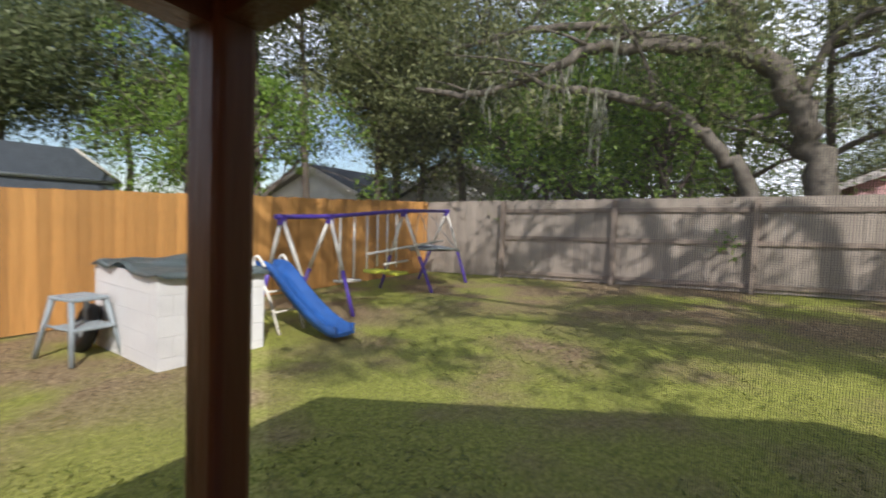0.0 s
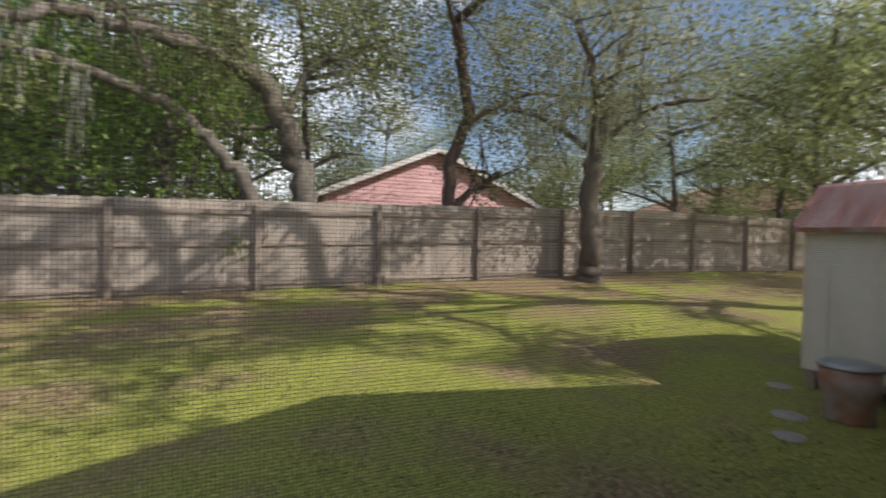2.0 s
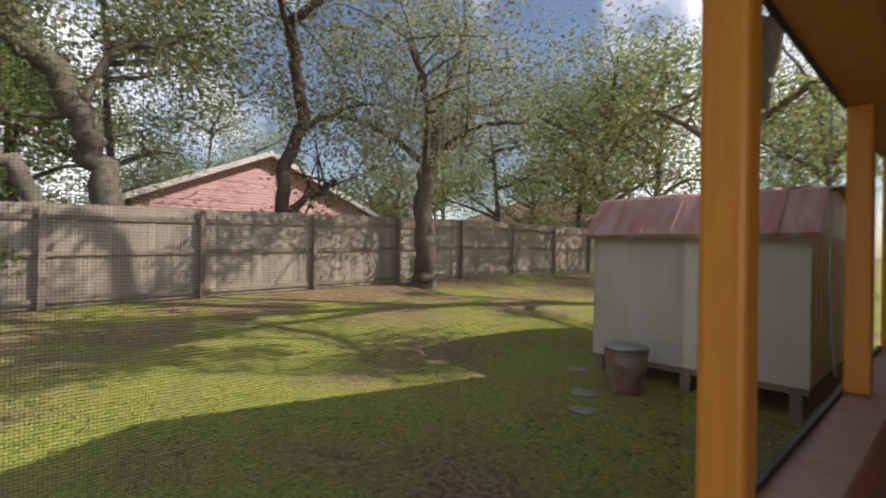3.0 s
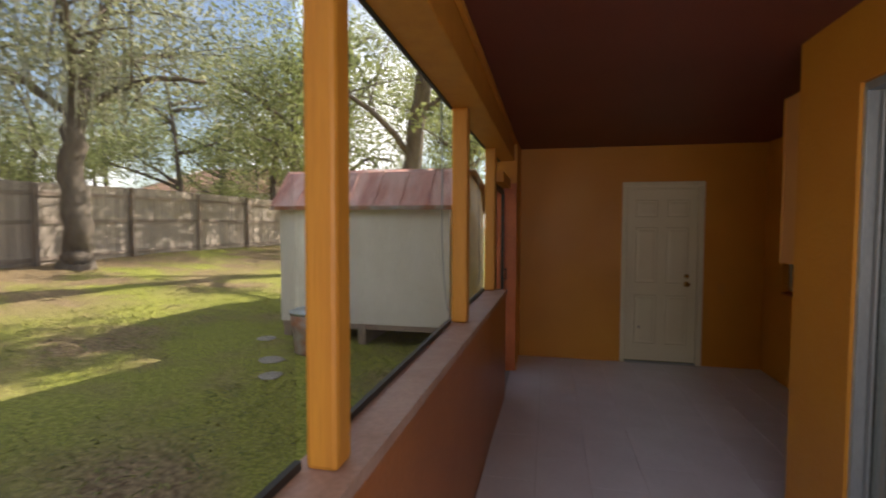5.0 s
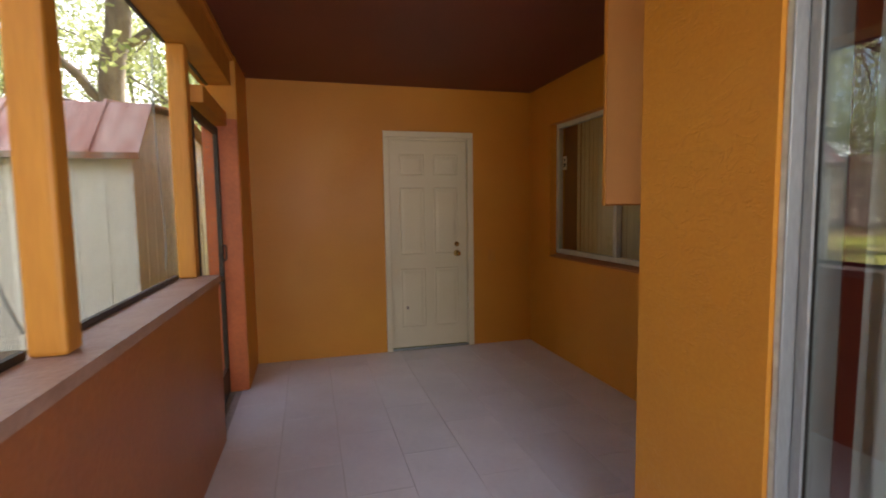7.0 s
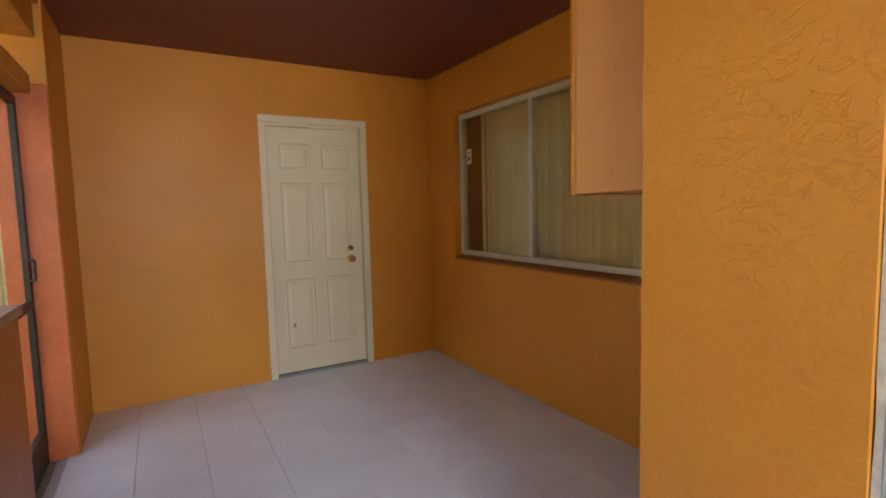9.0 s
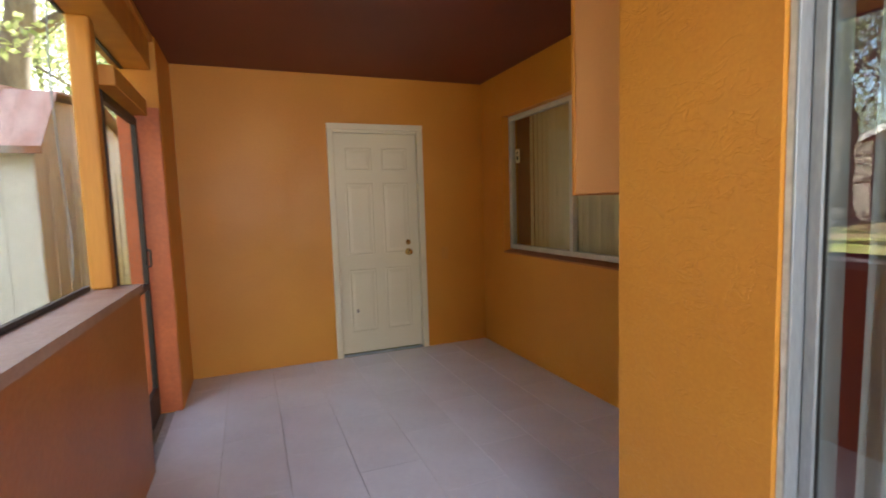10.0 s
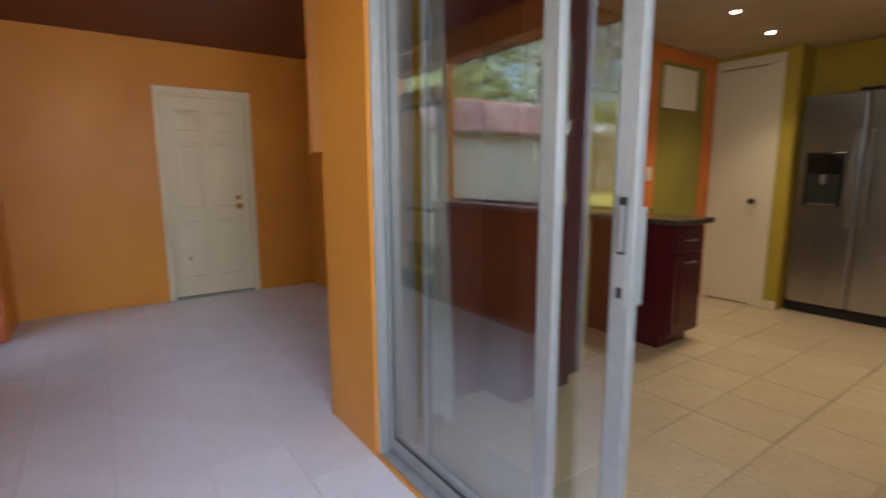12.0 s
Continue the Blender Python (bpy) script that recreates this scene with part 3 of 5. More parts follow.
def vertical_blind():
    root = thing("vertical_blind", 1.70, 0, 0)
    box_part("head_rail", (-0.02, 3.6, 2.12, 0.03, 5.47, 2.16), WHITE, root, 0.004)
    rng = random.Random(5)
    y = 3.66
    while y < 5.44:
        b = bmesh.new()
        a = radians(rng.uniform(76, 86))
        pts = []
        for i in range(5):
            u = (i / 4 - 0.5) * 0.089
            bow = 0.004 * (1 - (2 * i / 4 - 1) ** 2)
            pts.append((u * math.cos(a) + bow * math.sin(a), u * math.sin(a) - bow * math.cos(a)))
        lo = [b.verts.new((p, y + q, 0.93)) for p, q in pts]
        hi = [b.verts.new((p, y + q, 2.12)) for p, q in pts]
        for i in range(4):
            f = b.faces.new((lo[i], lo[i + 1], hi[i + 1], hi[i]))
            f.smooth = True
        part("slat", b, BLIND, root)
        y += 0.068
    return tagged(root, "closed cream vertical blinds behind the window", "blind")


vertical_blind()
structure(part("wall_reveal", boxes((1.645, 3.4, 0.6, 2.2, 3.5, 2.4), (1.645, 5.64, 0.6, 2.2, 5.74, 2.4), (2.2, 3.4, 0.6, 2.3, 5.74, 2.4),
                                    (1.645, 3.4, 2.41, 2.3, 5.74, 2.5), (1.645, 3.4, 0.5, 2.3, 5.74, 0.59)), TERRA), "dark room behind the window", "wall")


# ---- wall cabinet on the step ----
def wall_cabinet():
    root = thing("wall_cabinet", 0.478, 2.872, 1.375)
    box_part("body", (0.0, 0.0, 0.0, 0.95, 0.30, 0.93), material("salmon_painted_panel", (0.70, 0.34, 0.125), 0.5, second=(0.66, 0.31, 0.11), scale=2, bump=0.04, bump_scale=60, fine=0.05), root, 0.003)
    for x in (0.0, 0.477):
        box_part("door", (x - 0.002, 0.302, -0.005, x + 0.472, 0.322, 0.93), ORANGE_WOOD, root, 0.003)
    return tagged(root, "orange painted wall cabinet hung under the ceiling", "cabinet")


wall_cabinet()


# ---- sliding glass door ----
def slider_panel(name, y0, y1, x, label, latch=False, sl=0.028):
    root = thing(name, x, 0, 0)
    sw = 0.06
    for s in ((0, y0, 0.03, 0.032, y0 + sw, 2.13), (0, y1 - sl, 0.03, 0.032, y1, 2.13)):
        box_part("stile", s, ALU, root, 0.004)
    for s in ((0.002, y0 + sw, 0.03, 0.03, y1 - sl, 0.09), (0.002, y0 + sw, 2.075, 0.03, y1 - sl, 2.13)):
        box_part("rail", s, ALU, root, 0.004)
    g = box_part("pane", (0.013, y0 + sw, 0.09, 0.019, y1 - sl, 2.075), GLASS, root)
    g.visible_shadow = False
    for s in ((0.008, y0 + sw, 0.09, 0.0125, y0 + sw + 0.006, 2.075), (0.008, y1 - sl - 0.006, 0.09, 0.0125, y1 - sl, 2.075),
              (0.008, y0 + sw + 0.006, 0.09, 0.0125, y1 - sl - 0.006, 0.097)):
        box_part("gasket", s, BLACK, root)
    if latch:
        p = box_part("latch_plate", (-0.003, y0 + 0.012, 0.93, 0.0, y0 + 0.048, 1.215), ALU, root, 0.001)
        box_part("latch_recess", (-0.0042, y0 + 0.018, 1.065, -0.0032, y0 + 0.042, 1.205), BLACK, p)
        box_part("latch_lever", (-0.007, y0 + 0.022, 1.072, -0.0044, y0 + 0.038, 1.185), ALU, p, 0.001)
        box_part("latch_slot", (-0.0042, y0 + 0.022, 0.955, -0.0032, y0 + 0.038, 0.982), BLACK, p)
        box_part("pull", (0.032, y0 + 0.01, 0.93, 0.07, y0 + 0.03, 1.18), ALU, root, 0.006)
    return tagged(root, label, "door", "sliding door panels")


slider_panel("sliding_door_panel", 1.412, 2.348, 0.472, "fixed aluminium framed glass panel of the sliding door")
slider_panel("sliding_door_panel", 1.215, 2.15, 0.527, "aluminium framed sliding glass panel standing partly open", True)


def slider_frame():
    root = thing("door_2", 0, 0, 0)
    for s in ((0.43, 2.350, 0.0, 0.618, 2.370, 2.168), (0.43, 0.052, 0.0, 0.618, 0.09, 2.168), (0.43, 0.09, 2.132, 0.618, 2.350, 2.168)):
        box_part("jamb", s, ALU, root, 0.003)
    box_part("track", (0.43, 0.09, 0.0, 0.655, 2.350, 0.022), ALU, root, 0.002)
    for x in (0.485, 0.54, 0.60):
        box_part("track_rib", (x, 0.09, 0.0225, x + 0.005, 2.350, 0.029), ALU, root)
    return tagged(root, "weathered aluminium frame of the sliding glass door", "door frame", kind="structure")


slider_frame()


def curtain():
    root = thing("curtain", 0.68, 2.15, 0)
    b = bmesh.new()
    lo, hi = [], []
    for i in range(41):
        u = i / 40
        lo.append(b.verts.new((0.02 * math.sin(u * 17) + 0.008 * math.sin(u * 7), 0.0 + 0.19 * u, 0.17 + 0.01 * math.sin(u * 17))))
        hi.append(b.verts.new((0.014 * math.sin(u * 17), 0.08 + 0.09 * u, 2.2)))
    for i in range(40):
        f = b.faces.new((lo[i], lo[i + 1], hi[i + 1], hi[i]))
        f.smooth = True
    bmesh.ops.solidify(b, geom=b.faces, thickness=0.003)
    part("cloth", b, CURTAIN, root)
    part("rod", tube([(0, -2.2, 2.21), (0, 0.18, 2.21)], 0.012, 10), ALU, root)
    return tagged(root, "white gathered curtain beside the sliding door", "curtain")


curtain()

# caulk smeared unevenly along the jamb
bm = bmesh.new()
left = [(0.4285, 2.371 - 0.001 - 0.010 * max(0, noise.noise(Vector((0, 0, z * 5.0)))), z) for z in [0.02 + 0.03 * i for i in range(72)]]
va = [bm.verts.new(p) for p in left]
vb = [bm.verts.new((0.4285, 2.355, p[2])) for p in left]
for k in range(71):
    bm.faces.new((va[k], va[k + 1], vb[k + 1], vb[k]))
structure(part("caulk_trim", bm, material("white_caulk", (0.62, 0.62, 0.58), 0.6, scale=20)), "uneven white caulk along the door jamb", "trim")
cable = part("hanging_cable", tube(curve_points([(-1.43, 2.74, 2.50), (-1.43, 2.79, 1.95), (-1.43, 2.80, 1.5), (-1.43, 2.88, 1.2), (-1.43, 2.97, 1.05)], 6), 0.0045, 6), STOOL_GREY)
tagged(cable, "dark cable hanging outside the porch screen", "cable")

cable = part("hanging_cable", tube(curve_points([(-1.43, 4.37, 2.45), (-1.43, 4.29, 2.0), (-1.43, 4.31, 1.6), (-1.43, 4.36, 1.25), (-1.43, 4.33, 1.06)], 6), 0.004, 6), STOOL_GREY)
tagged(cable, "thin dark cable hanging by the door post", "cable")


# ---- kitchen behind the sliding door ----
structure(box_part("kitchen_floor", (0.656, -1.6, -0.1, 5.6, 3.0, 0.012), K_GROUT), "beige square tile kitchen floor", "floor")
structure(box_part("kitchen_ceiling", (0.622, -1.6, 2.32, 5.6, 3.1, 2.5), K_CEIL), "tan painted kitchen ceiling", "ceiling")
structure(part("kitchen_wall_north", boxes((1.65, 3.0, 0.0, 4.72, 3.1, 2.318), (0.622, 2.70, 0.0, 1.65, 2.742, 2.318)), K_YELLOW), "mustard yellow kitchen wall", "wall")
structure(part("kitchen_wall_east", boxes((4.71, -1.6, 0.0, 4.8, 2.30, 2.318), (4.42, 2.30, 0.0, 4.8, 2.41, 2.318), (4.42, 2.41, 2.28, 4.52, 2.998, 2.318)), K_YELLOW), "mustard yellow kitchen wall", "wall")
structure(box_part("kitchen_wall_south", (0.53, -1.7, 0.0, 5.6, -1.6, 2.318), K_YELLOW), "mustard yellow kitchen wall", "wall")
structure(box_part("kitchen_wall_west", (0.622, -1.6, 0.0, 0.68, 0.04, 2.318), K_YELLOW), "mustard yellow kitchen wall", "wall")
structure(part("wall_panel_orange", boxes((3.06, 2.985, 0.945, 3.47, 2.998, 2.316), (4.22, 2.985, 0.0, 4.415, 2.998, 2.316), (3.47, 2.985, 2.20, 4.22, 2.998, 2.316)), K_ORANGE),
          "bright orange painted wall band", "wall")
structure(box_part("wall_panel_olive", (3.472, 2.988, 0.0, 4.218, 2.998, 2.198), K_OLIVE), "olive green painted wall field", "wall")
box_pic = thing("wall_picture", 3.78, 2.987, 1.985)
box_part("board", (-0.26, -0.02, -0.175, 0.26, 0.0, 0.175), WHITE, box_pic, 0.003)
tagged(box_pic, "plain white panel hung on the olive wall", "picture")
wall_plate("wall_switch", 3.38, 2.984, 1.25, WHITE, "white switch plate on the orange wall")


def base_cabinet(name, x0, x1, y0, label):
    root = thing(name, x0, y0, 0.012)
    w = x1 - x0
    part("body", boxes((0, 0.02, 0.10, w, 0.68, 0.893), (0.0, 0.08, 0.012, w - 0.02, 0.68, 0.10), bevel=0.002), CHERRY, root)
    d = box_part("drawer", (0.02, 0.0, 0.70, w - 0.02, 0.019, 0.87), CHERRY, root, 0.004)
    e = box_part("door", (0.02, 0.0, 0.12, w - 0.02, 0.019, 0.68), CHERRY, root, 0.004)
    box_part("door_field", (0.09, -0.006, 0.19, w - 0.09, -0.0005, 0.59), CHERRY, e, 0.005)
    for z, o in ((0.785, d), (0.63, e)):
        part("handle", tube(curve_points([(w / 2 - 0.05, -0.001, z), (w / 2 - 0.045, -0.028, z), (w / 2 + 0.045, -0.028, z), (w / 2 + 0.05, -0.001, z)], 5), 0.005),
             ALU, o, "brushed metal handle")
    return tagged(root, label, "cabinet", "kitchen base cabinets")


tall = thing("tall_cabinet", 1.20, 2.28, 0.022)
part("body", boxes((0, 0.02, 0.09, 0.50, 0.415, 2.28), (0.02, 0.07, 0.0, 0.48, 0.415, 0.09), bevel=0.003), CHERRY, tall)
box_part("side_panel", (-0.25, 0.30, 0.0, -0.002, 0.415, 2.28), CHERRY, tall, 0.003)
for z0, z1 in ((0.10, 1.42), (1.43, 2.27)):
    d = box_part("door", (0.01, 0.0, z0, 0.49, 0.019, z1), CHERRY, tall, 0.004)
    box_part("door_field", (0.08, -0.006, z0 + 0.08, 0.42, -0.0005, z1 - 0.08), CHERRY, d, 0.005)
    part("handle", tube(curve_points([(0.05, -0.001, 1.30 + 0.25 * (z0 > 1)), (0.05, -0.028, 1.305 + 0.25 * (z0 > 1)), (0.05, -0.028, 1.375 + 0.25 * (z0 > 1)), (0.05, -0.001, 1.38 + 0.25 * (z0 > 1))], 4), 0.005), ALU, d, "brushed metal handle")
tagged(tall, "tall dark cherry pantry cabinet beside the sliding door", "cabinet")
base_cabinet("base_cabinet", 2.65, 3.05, 2.30, "dark cherry base cabinet with drawer and steel handles")
tagged(part("worktop", boxes((2.61, 2.26, 0.905, 3.09, 2.98, 0.945), bevel=0.006), GRANITE), "polished brown granite worktop on the cabinets", "worktop")
upper = thing("upper_cabinet", 2.17, 2.66, 1.80)
box_part("body", (0, 0.02, 0, 0.62, 0.335, 0.515), CHERRY, upper, 0.003)
box_part("door", (0.01, 0.0, 0.01, 0.61, 0.018, 0.505), CHERRY, upper, 0.004)
tagged(upper, "dark cherry wall cabinet above the worktop", "cabinet")


def pantry_door():
    root = thing("door_3", 4.42, 2.412, 0.012)
    box_part("leaf", (0.005, 0.115, 0.022, 0.04, 0.53, 2.18), WHITE, root, 0.003)
    for s in ((-0.012, 0.0, 0.0, 0.05, 0.112, 2.19), (-0.012, 0.0, 2.192, 0.05, 0.57, 2.266), (-0.012, 0.532, 0.0, 0.05, 0.57, 2.19)):
        box_part("casing", s, WHITE, root, 0.003)
    part("knob", tube([(0.0, 0.165, 0.985), (-0.02, 0.165, 0.985), (-0.03, 0.165, 0.985), (-0.05, 0.165, 0.985), (-0.056, 0.165, 0.985)], [0.022, 0.012, 0.028, 0.026, 0.012], 12),
         BRONZE, root, "dark bronze knob")
    return tagged(root, "closed tall cream white pantry door", "door", kind="structure")


pantry_door()
structure(box_part("door_back", (4.48, 2.412, 0.0, 4.52, 2.998, 2.278), K_YELLOW), "wall behind the pantry door", "wall")
structure(part("baseboard", boxes((4.40, 2.302, 0.023, 4.418, 2.405, 0.10), bevel=0.003), WHITE), "white baseboard", "baseboard")


def fridge():
    root = thing("refrigerator", 4.55, 1.33, 0.023)
    box_part("body", (0.03, 0.0, 0.03, 0.155, 0.955, 1.86), BLACK_GLOSS, root, 0.004)
    for y0, y1 in ((0.0, 0.505), (0.513, 0.955)):
        box_part("door", (-0.03, y0, 0.09, 0.028, y1, 1.875), STEEL, root, 0.016)
    box_part("grille", (-0.005, 0.0, 0.0, 0.03, 0.955, 0.082), BLACK, root, 0.004)
    for y in (0.47, 0.55):
        box_part("hinge_cover", (-0.02, y - 0.03, 1.877, 0.06, y + 0.03, 1.90), BLACK, root, 0.004)
    d = box_part("dispenser", (-0.037, 0.615, 0.95, -0.029, 0.895, 1.40), BLACK_GLOSS, root, 0.006)
    box_part("recess", (-0.0395, 0.64, 0.97, -0.0372, 0.87, 1.22), BLACK, d, 0.001)
    box_part("control_panel", (-0.041, 0.635, 1.25, -0.0372, 0.875, 1.37), BLACK_GLOSS, d, 0.001)
    box_part("drip_tray", (-0.052, 0.65, 0.955, -0.0397, 0.86, 0.972), STEEL, d, 0.003)
    part("spout", tube([(-0.046, 0.755, 1.215), (-0.046, 0.755, 1.15), (-0.046, 0.755, 1.13)], [0.022, 0.018, 0.008], 10), STEEL, d)
    for y in (0.462, 0.556):
        part("handle", tube(curve_points([(-0.03, y, 0.80), (-0.07, y, 0.83), (-0.085, y, 1.18), (-0.07, y, 1.53), (-0.03, y, 1.56)], 6), 0.015, 10), STEEL, root)
    return tagged(root, "stainless steel side-by-side refrigerator with black dispenser", "refrigerator")


fridge()
LAMP = lamp_material("warm_downlight", (1.0, 0.86, 0.64), 14)
# the last two downlights are out of view, added to light the kitchen
for x, y in ((3.07, 2.23), (3.81, 2.31), (2.2, 0.6), (3.4, 0.2)):
    root = thing("downlight", x, y, 2.319)
    part("rim", tube([(0, 0, 0.0), (0, 0, -0.006)], [0.040, 0.037], 24), WHITE, root)
    part("bulb", tube([(0, 0, -0.0065), (0, 0, -0.009)], [0.024, 0.022], 24), LAMP, root)
    tagged(root, "lit recessed round ceiling downlight", "light", "kitchen downlights")
    la = new("downlight_lamp", bpy.data.lights.new("downlight_lamp", 'SPOT'))
    la.data.energy, la.data.color, la.data.spot_size, la.data.spot_blend, la.data.shadow_soft_size = 6.0, (1.0, 0.80, 0.54), radians(104), 0.9, 0.06
    la.matrix_world = look((x, y, 2.29), (x, y - 0.01, 0))

# ---- roof over the porch and the house ----
roof = thing("house_roof")
for a, b in (((-0.32, 2.70), (4.84, 4.64)), ((10.0, 2.70), (4.84, 4.64))):
    part("roof_slope", prism([a, b, (b[0], b[1] + 0.14), (a[0], a[1] + 0.14)], "x", -1.6, 14), ROOF_GREY, roof)
part("gable_wall", prism([(-0.32, 2.57), (-0.32, 2.69), (4.84, 4.62), (10.0, 2.69), (10.0, 2.57)], "x", -1.42, -1.30), FASCIA, roof)
part("soffit", boxes((-1.29, -0.32, 2.565, 14, 10.0, 2.578)), FASCIA, roof)
structure(roof, "grey shingled gable roof over house and porch", "roof")
# unseen outer walls; the run to y 9.6 keeps sun off the shed end
structure(part("house_wall", boxes((-1.42, 6.16, -0.1, -1.27, 9.6, 2.56), (-1.27, 9.5, -0.1, 12, 9.6, 2.56), (5.65, -1.8, -0.1, 5.8, 9.5, 2.56),
                                   (0.54, -1.85, -0.1, 5.65, -1.72, 2.56)), ORANGE), "orange stucco outer house wall, unseen, blocking sun from the shed", "wall")


# ---- garden shed ----
def shed():
    X0, X1, Y0, Y1, g = -4.22, -2.0, 5.78, 9.0, 0.34
    root = thing("garden_shed", 0, 0, 0)
    z1 = 1.82
    n = 11
    step = (X1 - X0) / n
    for i in range(n):
        a = X0 + i * step
        part("wall_sheet", boxes((a + 0.0005, Y0, g, a + step - 0.0005, Y0 + 0.02, z1), (a - 0.014, Y0 - 0.007, g, a + 0.014, Y0 + 0.001, z1)), SHED_WHITE, root)
    for i in range(13):
        a = Y0 + 0.02 + i * (Y1 - Y0 - 0.02) / 13
        w = (Y1 - Y0 - 0.02) / 13
        part("wall_sheet", boxes((X1 - 0.02, a + 0.0005, g, X1, a + w - 0.0005, z1), (X1 - 0.001, a - 0.012, g, X1 + 0.006, a + 0.012, z1)), SHED_WHITE, root)
        part("wall_sheet", boxes((X0, a + 0.003, g, X0 + 0.02, a + w - 0.003, z1)), SHED_WHITE, root)
    box_part("back_wall", (X0, Y1, g, X1, Y1 + 0.02, z1), SHED_WHITE, root)
    ym = (Y0 + Y1) / 2
    prof = [(Y0 - 0.10, z1 - 0.02), (Y0 + 0.34, 2.26), (ym, 2.42), (Y1 - 0.34, 2.26), (Y1 + 0.10, z1 - 0.02)]
    for x in (X0 + 0.02, X1 - 0.03):
        part("gable", prism([(Y0 + 0.01, z1), (Y0 + 0.34, 2.22), (ym, 2.38), (Y1 - 0.34, 2.22), (Y1 - 0.01, z1)], "x", x, x + 0.012), SHED_WHITE, root)
    for (a, za), (b, zb) in zip(prof, prof[1:]):
        m = 7
        for i in range(m):
            u0 = X0 - 0.08 + i * (X1 - X0 + 0.16) / m
            u1 = u0 + (X1 - X0 + 0.16) / m
            bm = prism([(a, za), (b, zb), (b, zb + 0.018), (a, za + 0.018)], "x", u0 + 0.002, u1 - 0.002)
            rb = prism([(a, za + 0.017), (b, zb + 0.017), (b, zb + 0.045), (a, za + 0.045)], "x", u0 - 0.013, u0 + 0.013)
            me = bpy.data.meshes.new("rib")
            rb.to_mesh(me)
            rb.free()
            bm.from_mesh(me)
            bpy.data.meshes.remove(me)
            part("roof_sheet", bm, SHED_RED, root)
    box_part("eave_trim", (X0 - 0.085, Y0 - 0.118, z1 - 0.045, X1 + 0.085, Y0 - 0.102, z1 + 0.004), RUST, root)
    for x in (X0 + 0.08, X1 - 0.1, (X0 + X1) / 2):
        box_part("skid", (x - 0.05, Y0 - 0.02, g - 0.36, x + 0.05, Y1, g - 0.003), FENCE_POST, root)
    box_part("base_rail", (X0, Y0 + 0.01, g - 0.07, X1, Y0 + 0.05, g - 0.004), FENCE_POST, root)
    return tagged(root, "white ribbed metal garden shed with faded red roof", "shed")


shed()


def rusty_can():
    root = thing("trash_can", -3.52, 5.2, ground_z(-3.52, 5.2) - 0.01)
    part("body", tube([(0, 0, 0), (0, 0, 0.04), (0, 0, 0.26), (0, 0, 0.27), (0, 0, 0.47)], [0.175, 0.18, 0.205, 0.215, 0.23], 28), RUST, root, "rusty galvanised steel can body")
    part("lid", tube([(0, 0, 0.472), (0, 0, 0.50), (0, 0, 0.525), (0, 0, 0.53)], [0.24, 0.24, 0.17, 0.05], 28), GALV, root, "dull galvanised lid")
    return tagged(root, "rusty steel trash can with a galvanised lid", "trash can")


rusty_can()
for i, (x, y, s) in enumerate(((-4.3, 5.5, 0.13), (-3.75, 4.75, 0.15), (-3.5, 4.3, 0.13))):
    rng = random.Random(i)
    b = bmesh.new()
    bmesh.ops.create_icosphere(b, subdivisions=2, radius=s)
    for v in b.verts:
        v.co.z = v.co.z * 0.13
        v.co *= 1 + 0.25 * noise.noise(v.co * 6 + Vector((i, 0, 0)))
    ob = part("stepping_stone", b, CONCRETE)
    ob.location = (x, y, ground_z(x, y))
    tagged(ob, "rough grey stepping stone sunk in the lawn", "stone", "stones by the shed")


# ---- fences ----
def fence(name, x0, y0, x1, y1, top, mat, spacing, label, face, offset=0.0, boards_from=0.0, rails=True, board_w=0.14):
    """Posts, rails and boards from one end to the other; face: side on which the posts and rails stand."""
    d = Vector((x1 - x0, y1 - y0, 0))
    length = d.length
    a = math.degrees(math.atan2(d.y, d.x))
    root = thing(name, x0, y0, 0, a)
    u = d / length
    rng = random.Random(11)
    gz = lambda s: ground_z(x0 + u.x * s, y0 + u.y * s)
    meshes = []
    for k in range(4):
        b = bmesh.new()
        bow = rng.uniform(-0.004, 0.004)
        r = bmesh.ops.create_cube(b, size=1, matrix=Matrix.Translation((0, bow, 0.5)) @ Matrix.Diagonal((board_w - 0.0015 - 0.003 * rng.random(), 0.018, 1, 1)))
        me = bpy.data.meshes.new("board")
        b.to_mesh(me)
        b.free()
        me.materials.append(mat)
        meshes.append(me)
    s = board_w / 2
    while s < length:
        ob = new("board", meshes[rng.randrange(4)])
        ob.parent = root
        z0 = gz(s) + 0.02
        h = top - 0.02 + rng.uniform(-0.012, 0.012)
        ob.matrix_basis = Matrix.LocRotScale((s, rng.uniform(-0.004, 0.004), z0), Euler((rng.uniform(-0.003, 0.003), rng.uniform(-0.0008, 0.0008), 0)), (1, 1, h))
        s += board_w
    if rails:
        s = offset
        k = 0
        while s < length:
            z = gz(s)
            box_part("post", (s - 0.05, face * 0.05, z - 0.05, s + 0.05, face * 0.145, z + top - 0.03), FENCE_POST, root, 0.006)
            e = min(s + spacing, length)
            for h in (0.10, 0.90, top - 0.28):
                za, zb = gz(s) + h, gz(e) + h
                b = prism([(s + 0.05, za), (e - 0.05, zb), (e - 0.05, zb + 0.085), (s + 0.05, za + 0.085)], "y", min(face * 0.012, face * 0.05), max(face * 0.012, face * 0.05))
                part("rail", b, FENCE_POST, root)
            s += spacing
            k += 1
    return tagged(root, label, "fence", kind="structure")


fence("fence_west", -11.6, -6.3, -11.6, 26.0, 1.80, FENCE_GREY, 2.50, "weathered grey wooden privacy fence with posts and rails", -1, offset=2.13)
fence("fence_south", -11.57, -6.3, 3.0, -7.62, 1.80, FENCE_NEW, 2.44, "new orange cedar board privacy fence", 1, rails=False)


